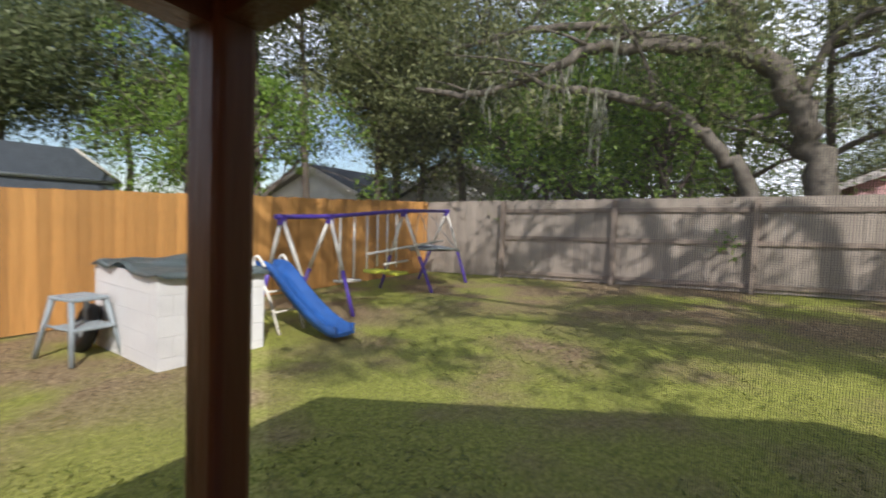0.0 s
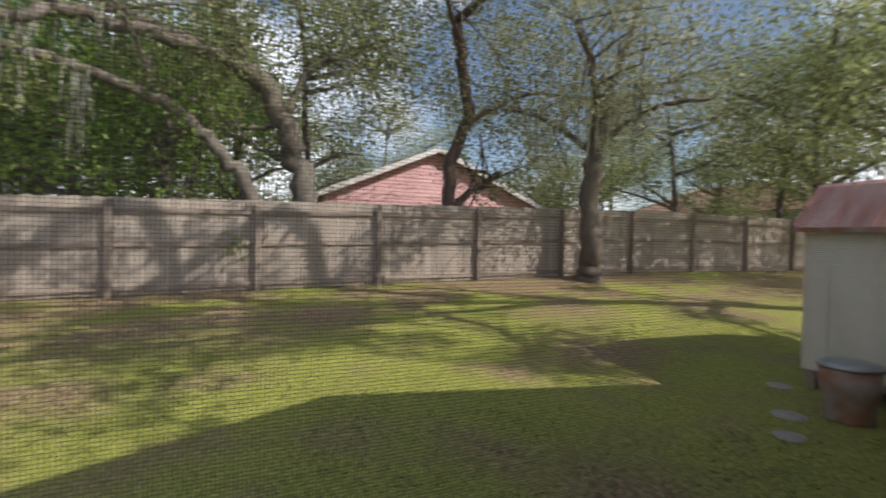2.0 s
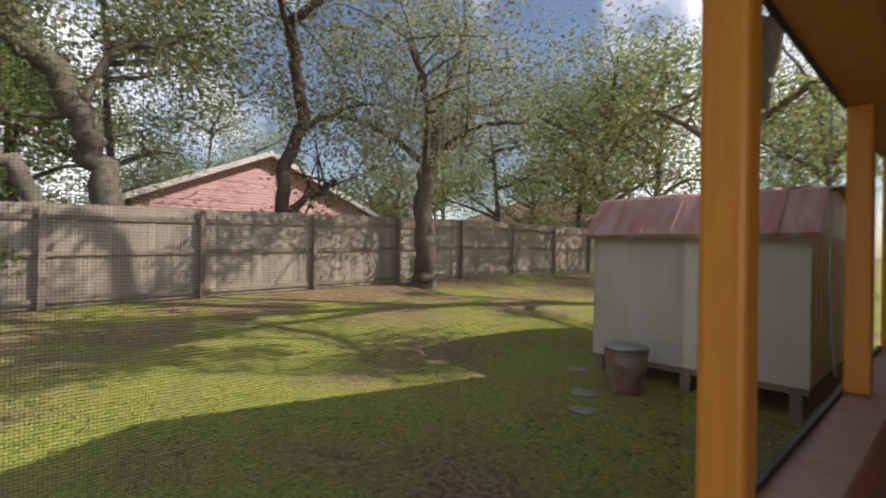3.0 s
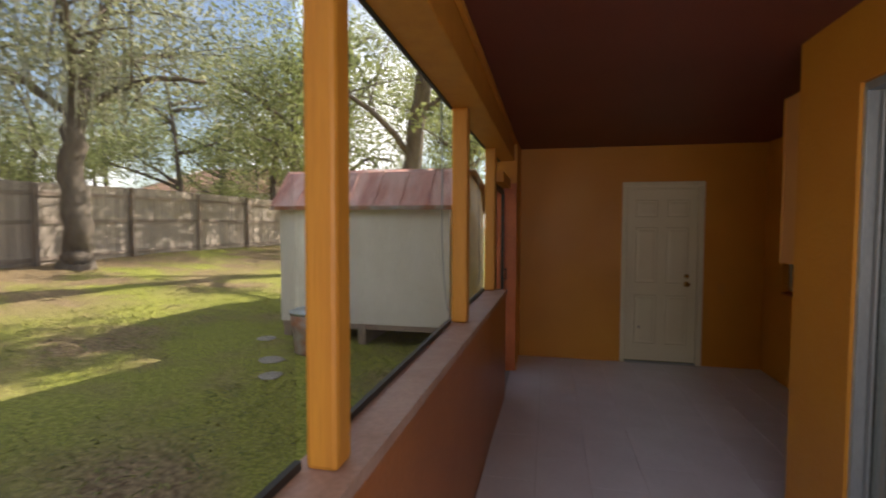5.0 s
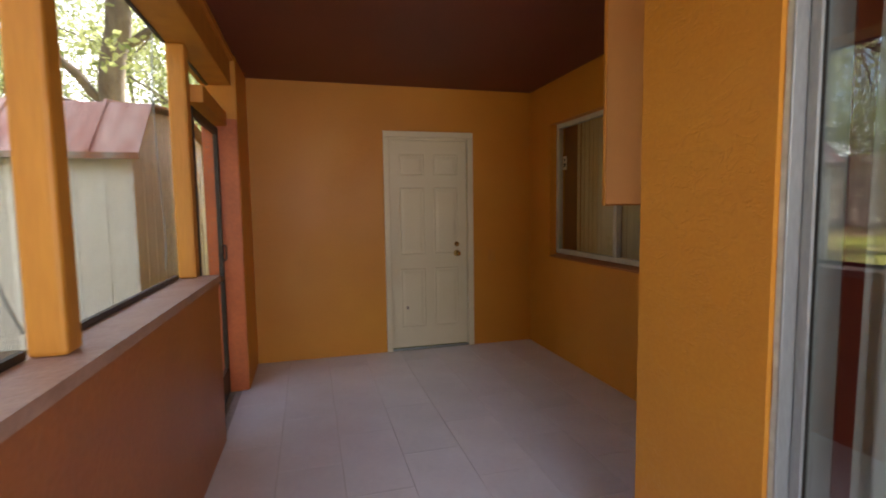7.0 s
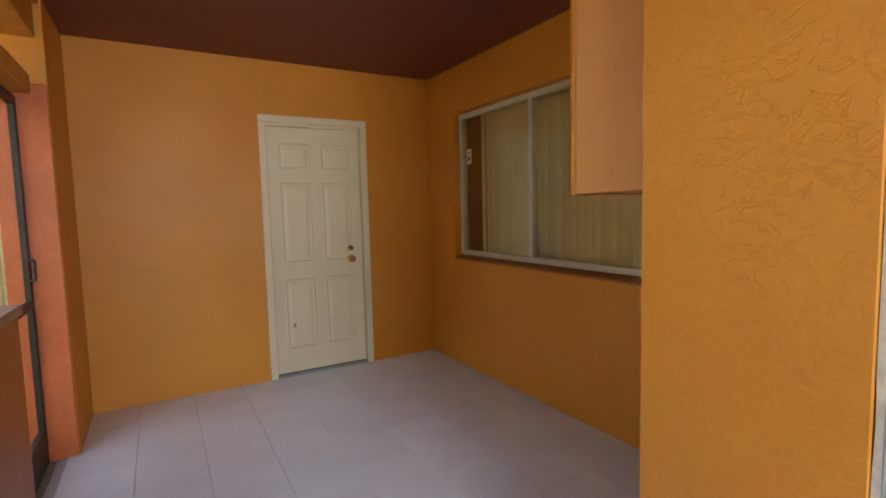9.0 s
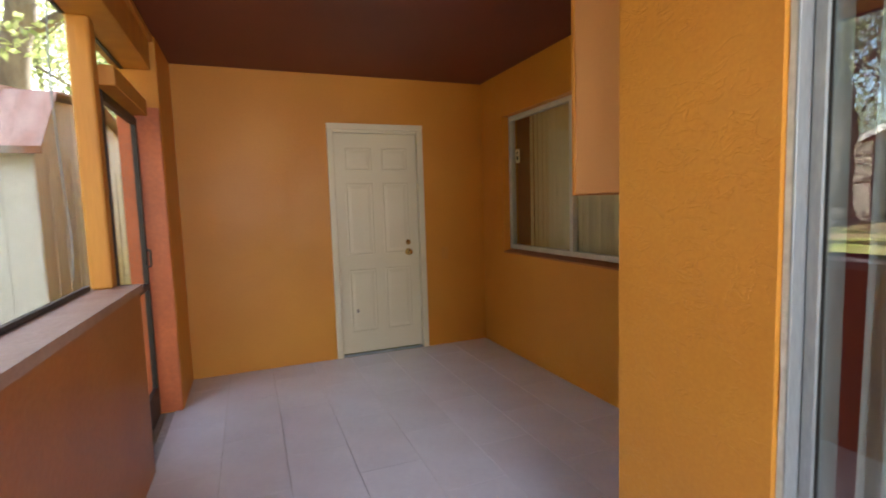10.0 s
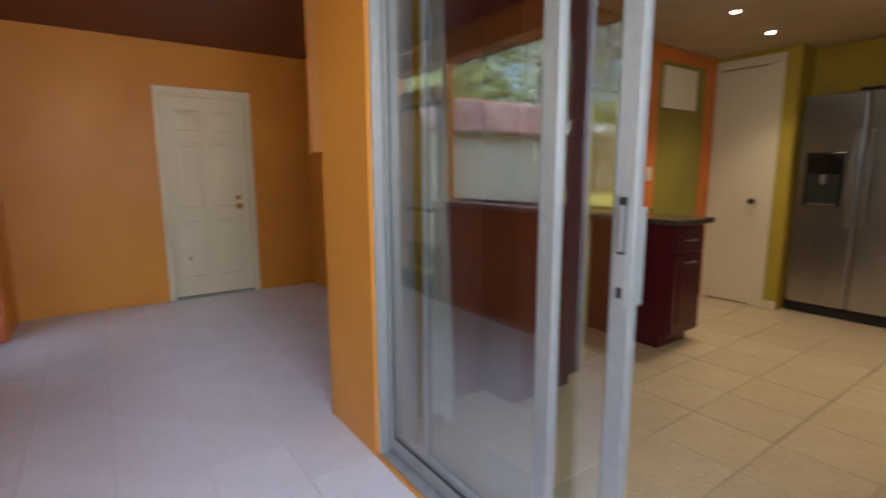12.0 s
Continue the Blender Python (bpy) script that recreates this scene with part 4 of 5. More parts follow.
# ---- trees ----
def leaf_mesh(name, clumps, per, size, rng, flat=0.75, droop=0.0):
    """Many small pointed leaves, scattered in clumps (x, y, z, radius)."""
    pts = []
    for x, y, z, r in clumps:
        k = max(8, int(per * r * r))
        d = rng.normal(size=(k, 3))
        d /= np.linalg.norm(d, axis=1)[:, None]
        d *= (rng.random(k) ** 0.45)[:, None] * r
        d[:, 2] *= flat
        pts.append(d + (x, y, z))
    p = np.concatenate(pts)
    k = len(p)
    a = rng.normal(size=(k, 3))
    a[:, 2] -= droop
    a /= np.linalg.norm(a, axis=1)[:, None]
    b = np.cross(a, rng.normal(size=(k, 3)))
    b /= np.linalg.norm(b, axis=1)[:, None]
    s = (size * (0.6 + 0.8 * rng.random(k)))[:, None]
    v = np.stack([p - a * s * 0.5, p + b * s * 0.24, p + a * s * 0.5, p - b * s * 0.24], 1).reshape(-1, 3)
    f = np.arange(4 * k).reshape(-1, 4)
    me = bpy.data.meshes.new(name)
    me.from_pydata(v.tolist(), [], f.tolist())
    return me


def moss_mesh(spots, rng, per=26):
    """Hanging grey strands, in beards below the limbs."""
    v, f = [], []
    for x, y, z, r, length in spots:
        for _ in range(per):
            px, py = x + rng.normal() * r, y + rng.normal() * r
            pz = z + rng.normal() * 0.15
            L = length * (0.35 + 0.8 * rng.random())
            w = 0.009 + 0.016 * rng.random()
            a = rng.random() * math.pi
            c, s = math.cos(a) * w, math.sin(a) * w
            sx, sy = rng.normal() * 0.05, rng.normal() * 0.05
            i = len(v)
            v += [(px - c, py - s, pz), (px + c, py + s, pz), (px + c * 0.9 + sx, py + s * 0.9 + sy, pz - L * 0.55),
                  (px - c * 0.9 + sx, py - s * 0.9 + sy, pz - L * 0.55), (px + sx * 1.5, py + sy * 1.5, pz - L)]
            f += [(i, i + 1, i + 2, i + 3), (i + 3, i + 2, i + 4)]
    me = bpy.data.meshes.new("moss")
    me.from_pydata(v, [], f)
    return me


def tree(name, seed, trunk, limbs, leaf, label, bark, clumps=(), per=60, size=0.17, twigs=3, moss=(), clump_r=1.0, spread=1.2):
    """trunk and limbs: (control points, radius at the foot, radius at the tip). Leaf clumps gather along the limbs' outer parts."""
    rng = np.random.default_rng(seed)
    x, y, z = trunk[0][0]
    root = thing(name, x, y, z)
    inv = Vector((x, y, z))
    cl = [(a - x, b - y, c - z, r) for a, b, c, r in clumps]

    def limb(ctrl, r0, r1, bm, sides=9):
        pts = curve_points([Vector(p) - inv for p in ctrl], 5)
        n = len(pts)
        rad = [r0 + (r1 - r0) * (i / (n - 1)) ** 0.8 for i in range(n)]
        pts = [p + Vector(rng.normal(size=3)) * 0.26 * rad[i] for i, p in enumerate(pts)]
        tube(pts, rad, sides, bm=bm)
        return pts, rad
    bm = bmesh.new()
    pts, rad = limb(*trunk, bm, 12)
    part("trunk", bm, bark, root)
    for ctrl, r0, r1 in limbs:
        bm = bmesh.new()
        pts, rad = limb(ctrl, r0, r1, bm)
        n = len(pts)
        for k in range(twigs * 2):
            i = int(n * (0.35 + 0.62 * rng.random()))
            i = min(i, n - 1)
            d = Vector(rng.normal(size=3)) * 0.7 + Vector((0, 0, 0.35))
            p0 = pts[i]
            p1, p2 = p0 + d * 0.5 * spread, p0 + d * spread + Vector((0, 0, -0.1))
            tube([p0, p1, p2], [rad[i] * 0.45, rad[i] * 0.28, 0.012], 6, bm=bm)
            cl.append((p2.x, p2.y, p2.z, clump_r * (0.6 + 0.7 * rng.random())))
        part("limb", bm, bark, root)
        cl.append((*pts[-1], clump_r))
    me = leaf_mesh("crown", cl, per, size, rng)
    me.materials.append(leaf)
    c = new("crown", me)
    c.parent = root
    if moss:
        mm = moss_mesh([(a - x, b - y, c2 - z, r, L) for a, b, c2, r, L in moss], rng)
        mm.materials.append(MOSS)
        o = new("moss", mm)
        o.parent = root
        tagged(o, "hanging beards of grey Spanish moss", kind="stuff")
    return tagged(root, label, "tree", "trees round the yard")


def canopy(seed, n, lo, hi, r):
    g = np.random.default_rng(seed)
    return [(*(g.random(3) * (np.array(hi) - lo) + lo), r * g.uniform(0.7, 1.3)) for _ in range(n)]


# the great oak behind the fence, its limbs reaching over the yard
tree("oak_tree", 1, ([(-12.8, 1.95, 0.4), (-12.8, 1.92, 2.47), (-12.8, 1.57, 3.85), (-12.8, 1.17, 4.76), (-12.8, 0.55, 5.34)], 0.31, 0.22),
     [([(-12.8, 0.55, 5.34), (-12.3, -0.43, 5.42), (-11.7, -1.64, 5.41), (-11.2, -2.27, 5.3), (-10.8, -2.63, 4.98), (-10.8, -3.56, 4.69), (-10.5, -4.6, 4.42), (-10.3, -5.9, 4.6)], 0.17, 0.06),
      ([(-12.8, 0.55, 5.34), (-12.8, 0.32, 6.06), (-12.8, -0.16, 7.1), (-12.4, -0.4, 9.2)], 0.21, 0.09),
      ([(-12.8, 1.5, 4.1), (-12.75, 1.62, 4.75), (-12.7, 2.04, 5.52), (-12.6, 2.78, 5.85), (-12.0, 3.5, 6.0)], 0.12, 0.04),
      ([(-12.5, -0.2, 5.45), (-11.8, -2.4, 5.95), (-11.3, -4.0, 5.9), (-11.0, -5.6, 5.6)], 0.13, 0.05),
      ([(-12.8, 1.45, 4.2), (-12.9, 0.5, 4.0), (-12.5, -0.3, 4.3), (-12.0, -1.3, 4.8)], 0.08, 0.03)],
     LEAF_OAK, "great live oak with long pale crooked limbs and moss", BARK_PALE, clumps=canopy(41, 70, (-14, -9.0, 5.2), (-10.2, 3.0, 9.5), 0.75) + canopy(48, 30, (-14.8, 1.5, 5.6), (-12.4, 5.5, 9.5), 0.75), per=220, size=0.13, twigs=4, clump_r=0.75, spread=1.1,
     moss=[(-10.8, -2.6, 4.9, 0.2, 0.7), (-10.6, -4.3, 4.5, 0.25, 0.6), (-11.5, -1.8, 5.3, 0.2, 0.7), (-12.6, 2.7, 5.8, 0.3, 0.8), (-11.2, -4.2, 5.9, 0.4, 0.8)])
tree("oak_tree", 2, ([(-12.2, 0.95, 0.5), (-12.1, 0.7, 2.45), (-12.0, 0.19, 3.16), (-11.9, -0.38, 3.74), (-11.6, -1.3, 4.22), (-11.2, -2.45, 4.45), (-10.9, -3.0, 4.5)], 0.19, 0.07),
     [([(-11.7, -1.0, 4.1), (-11.2, -1.2, 4.9), (-10.8, -1.6, 5.6)], 0.06, 0.025), ([(-10.9, -3.0, 4.5), (-10.6, -3.6, 4.8), (-10.4, -4.4, 4.8)], 0.06, 0.03)],
     LEAF_OAK, "leaning live oak stem arching over the fence", BARK_PALE, per=200, size=0.11, twigs=3, clump_r=0.5, spread=0.8,
     moss=[(-11.3, -2.1, 4.35, 0.10, 1.3), (-10.9, -3.0, 4.4, 0.15, 0.8)])
tree("oak_tree", 3, ([(-13.0, 5.7, 0.4), (-13.0, 5.68, 2.6), (-13.0, 5.76, 3.7), (-13.0, 6.2, 4.85), (-13.0, 6.07, 6.2), (-12.9, 5.76, 7.3)], 0.20, 0.15),
     [([(-12.9, 5.76, 7.3), (-11.8, 6.6, 8.4), (-10.4, 7.0, 9.0)], 0.13, 0.05), ([(-13.0, 6.2, 4.8), (-13.0, 7.21, 5.38), (-12.8, 8.12, 5.8), (-12.4, 9.2, 5.7)], 0.09, 0.03),
      ([(-13.0, 5.7, 2.3), (-13.0, 6.4, 2.95), (-12.9, 7.2, 3.5)], 0.11, 0.09), ([(-12.95, 5.9, 6.8), (-12.0, 5.0, 7.6), (-11.0, 4.2, 7.9)], 0.09, 0.04)],
     LEAF_OAK, "crooked reddish oak behind the grey fence", BARK_RED, clumps=canopy(42, 62, (-16, 3.2, 5.0), (-11.5, 11.0, 9.5), 0.8), per=190, size=0.12, twigs=5, clump_r=1.0,
     moss=[(-11.0, 4.4, 7.6, 0.4, 1.2), (-12.2, 8.4, 5.3, 0.3, 0.9)])
tree("oak_tree", 4, ([(-10.85, 8.70, 0.40), (-10.85, 8.70, 0.62), (-10.85, 8.70, 1.2), (-10.90, 8.70, 3.0), (-10.85, 8.75, 4.4)], 0.40, 0.2),
     [([(-10.85, 8.75, 4.2), (-9.75, 7.70, 5.4), (-8.95, 6.50, 6.0)], 0.14, 0.05), ([(-10.85, 8.75, 4.3), (-11.15, 10.30, 5.6), (-10.95, 11.70, 6.2)], 0.14, 0.05),
      ([(-10.85, 8.75, 4.4), (-10.35, 9.10, 6.2), (-9.95, 9.30, 7.6)], 0.14, 0.05), ([(-10.85, 8.75, 3.9), (-11.95, 7.90, 4.9), (-12.75, 7.10, 5.2)], 0.1, 0.04),
      ([(-10.85, 8.70, 4.0), (-9.65, 9.40, 4.8), (-8.65, 10.10, 4.9)], 0.1, 0.04)],
     LEAF_PALE, "live oak in the lawn bearded with grey moss", BARK, clumps=canopy(43, 66, (-13.25, 6.00, 3.8), (-8.75, 12.50, 8.5), 0.7), per=150, size=0.115, twigs=5, clump_r=0.95,
     moss=[(-10.15, 7.90, 5.0, 0.45, 1.4), (-11.05, 9.80, 5.2, 0.5, 1.5), (-11.65, 8.10, 4.8, 0.4, 1.3), (-10.25, 9.00, 5.4, 0.5, 1.6), (-9.35, 6.90, 5.8, 0.5, 1.3), (-10.65, 8.50, 4.3, 0.5, 1.2)])
# tall oak behind the shed; unseen high limbs and clumps added to dapple the lawn
tree("oak_tree", 5, ([(-4.9, 13.2, 0.1), (-4.8, 13.1, 2.2), (-4.2, 12.6, 4.4), (-3.4, 11.4, 6.6)], 0.28, 0.2),
     [([(-3.4, 11.4, 6.6), (-2.6, 9.0, 8.6), (-2.2, 6.6, 9.4)], 0.17, 0.06), ([(-3.6, 11.7, 6.2), (-5.0, 10.0, 7.2), (-6.0, 8.6, 7.8)], 0.13, 0.05),
      ([(-3.4, 11.4, 6.6), (-1.4, 10.2, 8.6), (0.2, 8.8, 9.6)], 0.15, 0.05), ([(-4.5, 12.9, 3.5), (-5.4, 12.0, 4.6), (-6.2, 11.4, 5.0)], 0.1, 0.04),
      ([(-4.1, 12.5, 4.6), (-2.8, 12.2, 5.2), (-1.4, 12.0, 5.3)], 0.1, 0.04), ([(-2.3, 7.5, 9.2), (-3.2, 5.5, 9.2), (-3.6, 4.0, 9.0)], 0.1, 0.04),
      ([(-1.4, 10.2, 8.6), (0.4, 11.2, 9.2), (2.2, 11.4, 9.6)], 0.1, 0.04), ([(-1.0, 9.8, 9.0), (0.5, 7.0, 9.8), (1.0, 5.0, 10.0)], 0.1, 0.04),
      ([(-1.0, 9.8, 9.0), (0.2, 6.2, 10.6), (0.0, 3.4, 11.0)], 0.1, 0.04), ([(-3.2, 10.6, 7.8), (-4.6, 8.4, 10.2), (-4.8, 6.0, 8.8), (-5.0, 4.5, 7.7)], 0.17, 0.09), ([(-2.5, 8.6, 8.8), (-4.4, 5.8, 10.4), (-4.8, 3.1, 8.8), (-4.9, 1.4, 7.7)], 0.15, 0.08)],
     # clumps above the house, out of view, set where their shade is wanted
     LEAF_SUN, "tall live oak behind the garden shed, with unseen crown added for shade", BARK, clumps=canopy(44, 30, (-1.9, 6.0, 9.0), (1.0, 9.8, 10.4), 0.7) + canopy(46, 8, (2.4, 4.6, 9.4), (3.6, 5.8, 10.0), 0.55)
     + canopy(47, 36, (-3.0, 0.5, 10.4), (2.0, 3.8, 11.6), 0.75) + canopy(45, 16, (0.9, 10.3, 9.0), (3.3, 12.6, 10.2), 0.6), per=230, size=0.17, twigs=4, clump_r=0.65, spread=1.6)


def woods(seed, spots, leaf, label, height, crown, per, size, low=0.3):
    """Simple full trees of the neighbourhood, each with its own stem and crown."""
    rng = np.random.default_rng(seed)
    for x, y in spots:
        h = height * rng.uniform(0.85, 1.2)
        z = 0.5 if x < -8 else 0.0
        lean = rng.uniform(-0.6, 0.6, 2)
        limbs = []
        for k in range(7):
            a = rng.random() * 6.28
            z0 = h * rng.uniform(low, max(0.8, low + 0.25))
            R = crown * rng.uniform(0.5, 1.0)
            limbs.append(([(x + lean[0] * z0 / h, y + lean[1] * z0 / h, z + z0), (x + 0.5 * R * math.cos(a), y + 0.5 * R * math.sin(a), z + z0 + 0.6),
                           (x + R * math.cos(a), y + R * math.sin(a), z + z0 + rng.uniform(0.5, 1.6))], 0.09, 0.03))
        tree("tree", int(rng.integers(1e6)), ([(x, y, z - 0.2), (x + lean[0] * 0.4, y + lean[1] * 0.4, z + 0.45 * h), (x + lean[0], y + lean[1], z + h * 0.9)], 0.16, 0.04),
             limbs, leaf, label, BARK, per=per, size=size, twigs=3, clump_r=crown * 0.42, spread=1.1)


woods(21, [(-17.0, -5.0), (-16.2, -1.8), (-18.0, 0.8), (-15.2, -3.6), (-21, -2.5)], LEAF_LIME, "leafy bright green tree behind the fence", 6.2, 2.4, 240, 0.11)
woods(25, [(-14.0, -8.05), (-14.3, -6.6), (-14.8, -10.4), (-13.2, -9.2)], LEAF_OAK, "slender tall oak behind the fence", 8.0, 2.8, 240, 0.14, 0.36)
woods(27, [(-13.6, -15.2), (-11.0, -13.6), (-12.4, -11.4), (-14.6, -9.6), (-18.5, -4.6)], LEAF_OAK, "tall oak towering behind the fence", 11.0, 3.0, 200, 0.14, 0.62)
woods(30, [(-25, 1.2), (-27, 4.6), (-23.5, -4.2), (-24.5, -8.5)], LEAF_DARK, "low dark green tree far behind the fence", 4.4, 2.4, 190, 0.15, 0.15)
woods(28, [(-25, 17), (-21, 16), (-17.5, 22), (-29, 21), (-12, 21)], LEAF_SUN, "leafy green small tree beyond the fence", 4.6, 2.2, 170, 0.14, 0.25)
woods(22, [(-28, -9.5), (-29, -5.0), (-27.5, -14.0), (-24, -1.0), (-28, -19), (-17.5, -20.5)], LEAF_DARK, "dark green shade tree behind the fence", 10.5, 3.6, 200, 0.16, 0.45)
woods(26, [(-1.5, -19.5), (-4.5, -19), (-7.5, -20), (-10.8, -18.5), (-13.5, -19.5)], LEAF_DARK, "dark green shade tree behind the pool cage", 9.0, 3.2, 180, 0.16, 0.3)
woods(23, [(-16, 2.6), (-33, 5), (-34, 14), (-9.3, 15.5), (-30, 9), (-15.5, 17.5), (-22, 20), (-12.5, 24), (-27, 24), (-19, 28), (-7, 31), (-2, 27), (-3.5, 18.5), (-8.5, 17.5), (-12.2, 18.5), (-6.5, 22)], LEAF_SUN,
      "grey-green oak beyond the fence", 8.5, 3.0, 115, 0.13)
woods(24, [(-9.0, -10.0), (-8.2, -10.6), (-13.4, -2.6), (-13.6, -4.6), (-13.2, -0.9)], LEAF_LIME, "leafy bright green sapling by the orange fence", 3.8, 1.4, 260, 0.12)


# ---- neighbouring houses ----
def gable_house(name, x_front, x_back, y0, y1, z_eave, z_peak, wall_mat, roof_mat, label, over=0.5, siding=False):
    ym = (y0 + y1) / 2
    root = thing(name, x_front, ym, 0)
    h = (y1 - y0) / 2
    d = x_back - x_front
    part("wall", prism([(-h, 0), (h, 0), (h, z_eave), (0, z_peak), (-h, z_eave)], "x", 0, d), wall_mat, root)
    s = (z_peak - z_eave) / h
    for sg in (-1, 1):
        part("roof", prism([(sg * (h + over), z_eave - s * over + 0.03), (0, z_peak + 0.03), (0, z_peak + 0.20), (sg * (h + over), z_eave - s * over + 0.20)], "x",
                           (0.4 if d < 0 else -0.4), d), roof_mat, root)
        part("fascia", prism([(sg * (h + over), z_eave - s * over), (0, z_peak), (0, z_peak + 0.22), (sg * (h + over), z_eave - s * over + 0.22)], "x",
                             (0.405 if d < 0 else -0.405), (0.43 if d < 0 else -0.43)), FASCIA, root)
    if siding:
        for k in range(int((z_peak - 0.3) / 0.2)):
            z = 0.1 + 0.2 * k
            w = h if z < z_eave else h * (z_peak - z) / (z_peak - z_eave)
            box_part("siding_board", (0.003, -w, z, 0.03, w, z + 0.185), wall_mat, root)
    return tagged(root, label, "house")


gable_house("neighbour_house", -20, -32, 3.7, 13.0, 3.2, 5.2, PINK, ROOF_TAN, "pink house with a low gable roof", 1.0, True)
gable_house("neighbour_house", -16.2, -26, -17.45, -12.45, 2.6, 3.7, HOUSE_GREY, ROOF_GREY, "pale grey house with a grey shingle gable", 0.4)
gable_house("neighbour_house", -18.5, -27, -12.2, -5.8, 2.5, 4.1, HOUSE_GREY, ROOF_GREY, "pale grey house wing with shingle roof", 0.4)


def hip_house(x0, x1, y0, y1, ze, zr, label):
    root = thing("neighbour_house", x0, y0, 0)
    w, l = x1 - x0, y1 - y0
    part("wall", boxes((0.4, 0.4, 0, w - 0.4, l - 0.4, ze)), HOUSE_GREY, root)
    b = bmesh.new()
    i = l / 2
    v = [b.verts.new(c) for c in ((0, 0, ze), (w, 0, ze), (w, l, ze), (0, l, ze), (i, i, zr), (w - i, i, zr))]
    for q in ((0, 1, 5, 4), (1, 2, 5), (2, 3, 4, 5), (3, 0, 4), (3, 2, 1, 0)):
        b.faces.new([v[k] for k in q])
    part("roof", b, ROOF_TAN, root)
    part("ridge_cap", tube([(i, i, zr + 0.02), (w - i, i, zr + 0.02)], 0.07, 6), FASCIA, root)
    part("hip_cap", tube([(0, 0, ze + 0.02), (i, i, zr + 0.02)], 0.07, 6), FASCIA, root)
    part("hip_cap", tube([(w, 0, ze + 0.02), (w - i, i, zr + 0.02)], 0.07, 6), FASCIA, root)
    return tagged(root, label, "house")


hip_house(-29, -15.5, 27.5, 35, 3.6, 5.6, "house with a tan hipped shingle roof")
hip_house(-15, -6, 29, 36, 3.3, 5.0, "house with a tan hipped shingle roof")


def pool_cage():
    root = thing("pool_cage", -7.6, -16.5, 0.0)
    part("mesh_wall", boxes((0, 0, 0, 9.0, 3.5, 2.3)), CAGE_MESH, root)
    part("mesh_roof", prism([(0.0, 2.31), (1.0, 3.02), (9.0, 3.02), (9.0, 2.31)], "y", 0.0, 3.5), CAGE_MESH, root)
    for x in (0.0, 2.9, 5.9):
        t = 2.32
        part("rib", tube([(x, 3.52, t), (x + (1.0 if x == 0 else -0.5), 3.5, 3.03)], 0.035, 6), SW_WHITE, root)
    part("beam", tube([(0, 3.53, 2.31), (9.0, 3.53, 2.31)], 0.045, 6), GALV, root)
    return tagged(root, "dark screened pool enclosure with pale ribs", "pool cage")


pool_cage()
pole = thing("utility_pole", -22, -0.95, 0.4)
part("shaft", tube([(0, 0, 0), (0, 0, 9)], [0.16, 0.12], 10), BARK_PALE, pole)
tagged(pole, "pale wooden utility pole among the trees", "pole")


# ---- play set ----
def swing_set():
    root = thing("swing_set", 0, 0, 0)
    apex = [(-5.65, -5.0), (-6.6, -5.0), (-8.7, -5.05), (-10.45, -5.1)]
    for i, (x, y) in enumerate(apex):
        z = ground_z(x, y) + (1.47 if i < 2 else 1.56)
        for sy in (0.62, -0.62):
            gz = ground_z(x, y + sy) - 0.02
            top, foot = Vector((x, y, z)), Vector((x + (0.12 if i % 2 else -0.12), y + sy, gz))
            mid = top.lerp(foot, 0.55)
            leg = part("leg", tube([top, mid], 0.03, 10), SW_WHITE, root)
            part("lower_leg", tube([mid, foot], 0.031, 10), SW_PURPLE, leg, "purple lower tube")
    pts = [(x, y, ground_z(x, y) + (1.47 if i < 2 else 1.56)) for i, (x, y) in enumerate(apex)]
    part("top_bar", tube([(pts[0][0] + 0.12, pts[0][1], pts[0][2]), *pts[1:3], (pts[3][0] - 0.1, pts[3][1], pts[3][2])], 0.034, 12), SW_PURPLE, root, "purple top bar")
    for p in pts:
        part("bracket", boxes((p[0] - 0.045, p[1] - 0.05, p[2] - 0.11, p[0] + 0.045, p[1] + 0.05, p[2] + 0.04), bevel=0.01), SW_PURPLE, root)

    def bar_at(x):
        k = 1 if x > apex[2][0] else 2
        (x0, y0, z0), (x1, y1, z1) = pts[k], pts[k + 1]
        t = (x - x0) / (x1 - x0)
        return y0 + t * (y1 - y0), z0 + t * (z1 - z0)
    for x, drop in ((-6.85, 1.05), (-7.2, 1.05), (-7.55, 0.95), (-7.85, 0.95), (-8.15, 1.05), (-8.45, 1.05)):
        y, z = bar_at(x)
        part("hanger", tube([(x, y, z), (x + 0.02, y + 0.03, z - drop)], 0.019, 8), SW_WHITE, root)
    y, z = bar_at(-7.02)
    part("swing_seat", boxes((-7.25, y - 0.09, z - 1.09, -6.8, y + 0.14, z - 1.05), bevel=0.015), SW_WHITE, root)
    part("glider_seat", boxes((-7.9, y - 0.05, z - 0.98, -7.5, y + 0.25, z - 0.92), bevel=0.02), SW_YELLOW, root, "yellow-green plastic seat")
    part("glider_seat", boxes((-8.5, y - 0.05, z - 1.06, -8.1, y + 0.25, z - 1.0), bevel=0.02), SW_YELLOW, root, "yellow-green plastic seat")
    part("cross_bar", tube([(-7.2, -4.72, 1.05), (-9.6, -4.7, 1.24)], 0.022, 8), SW_WHITE, root)
    part("foot_bar", tube([(-7.7, -4.75, 0.85), (-8.5, -4.8, 0.88)], 0.02, 8), SW_WHITE, root)
    return tagged(root, "white and purple metal tube swing set with yellow seats", "swing set")


swing_set()


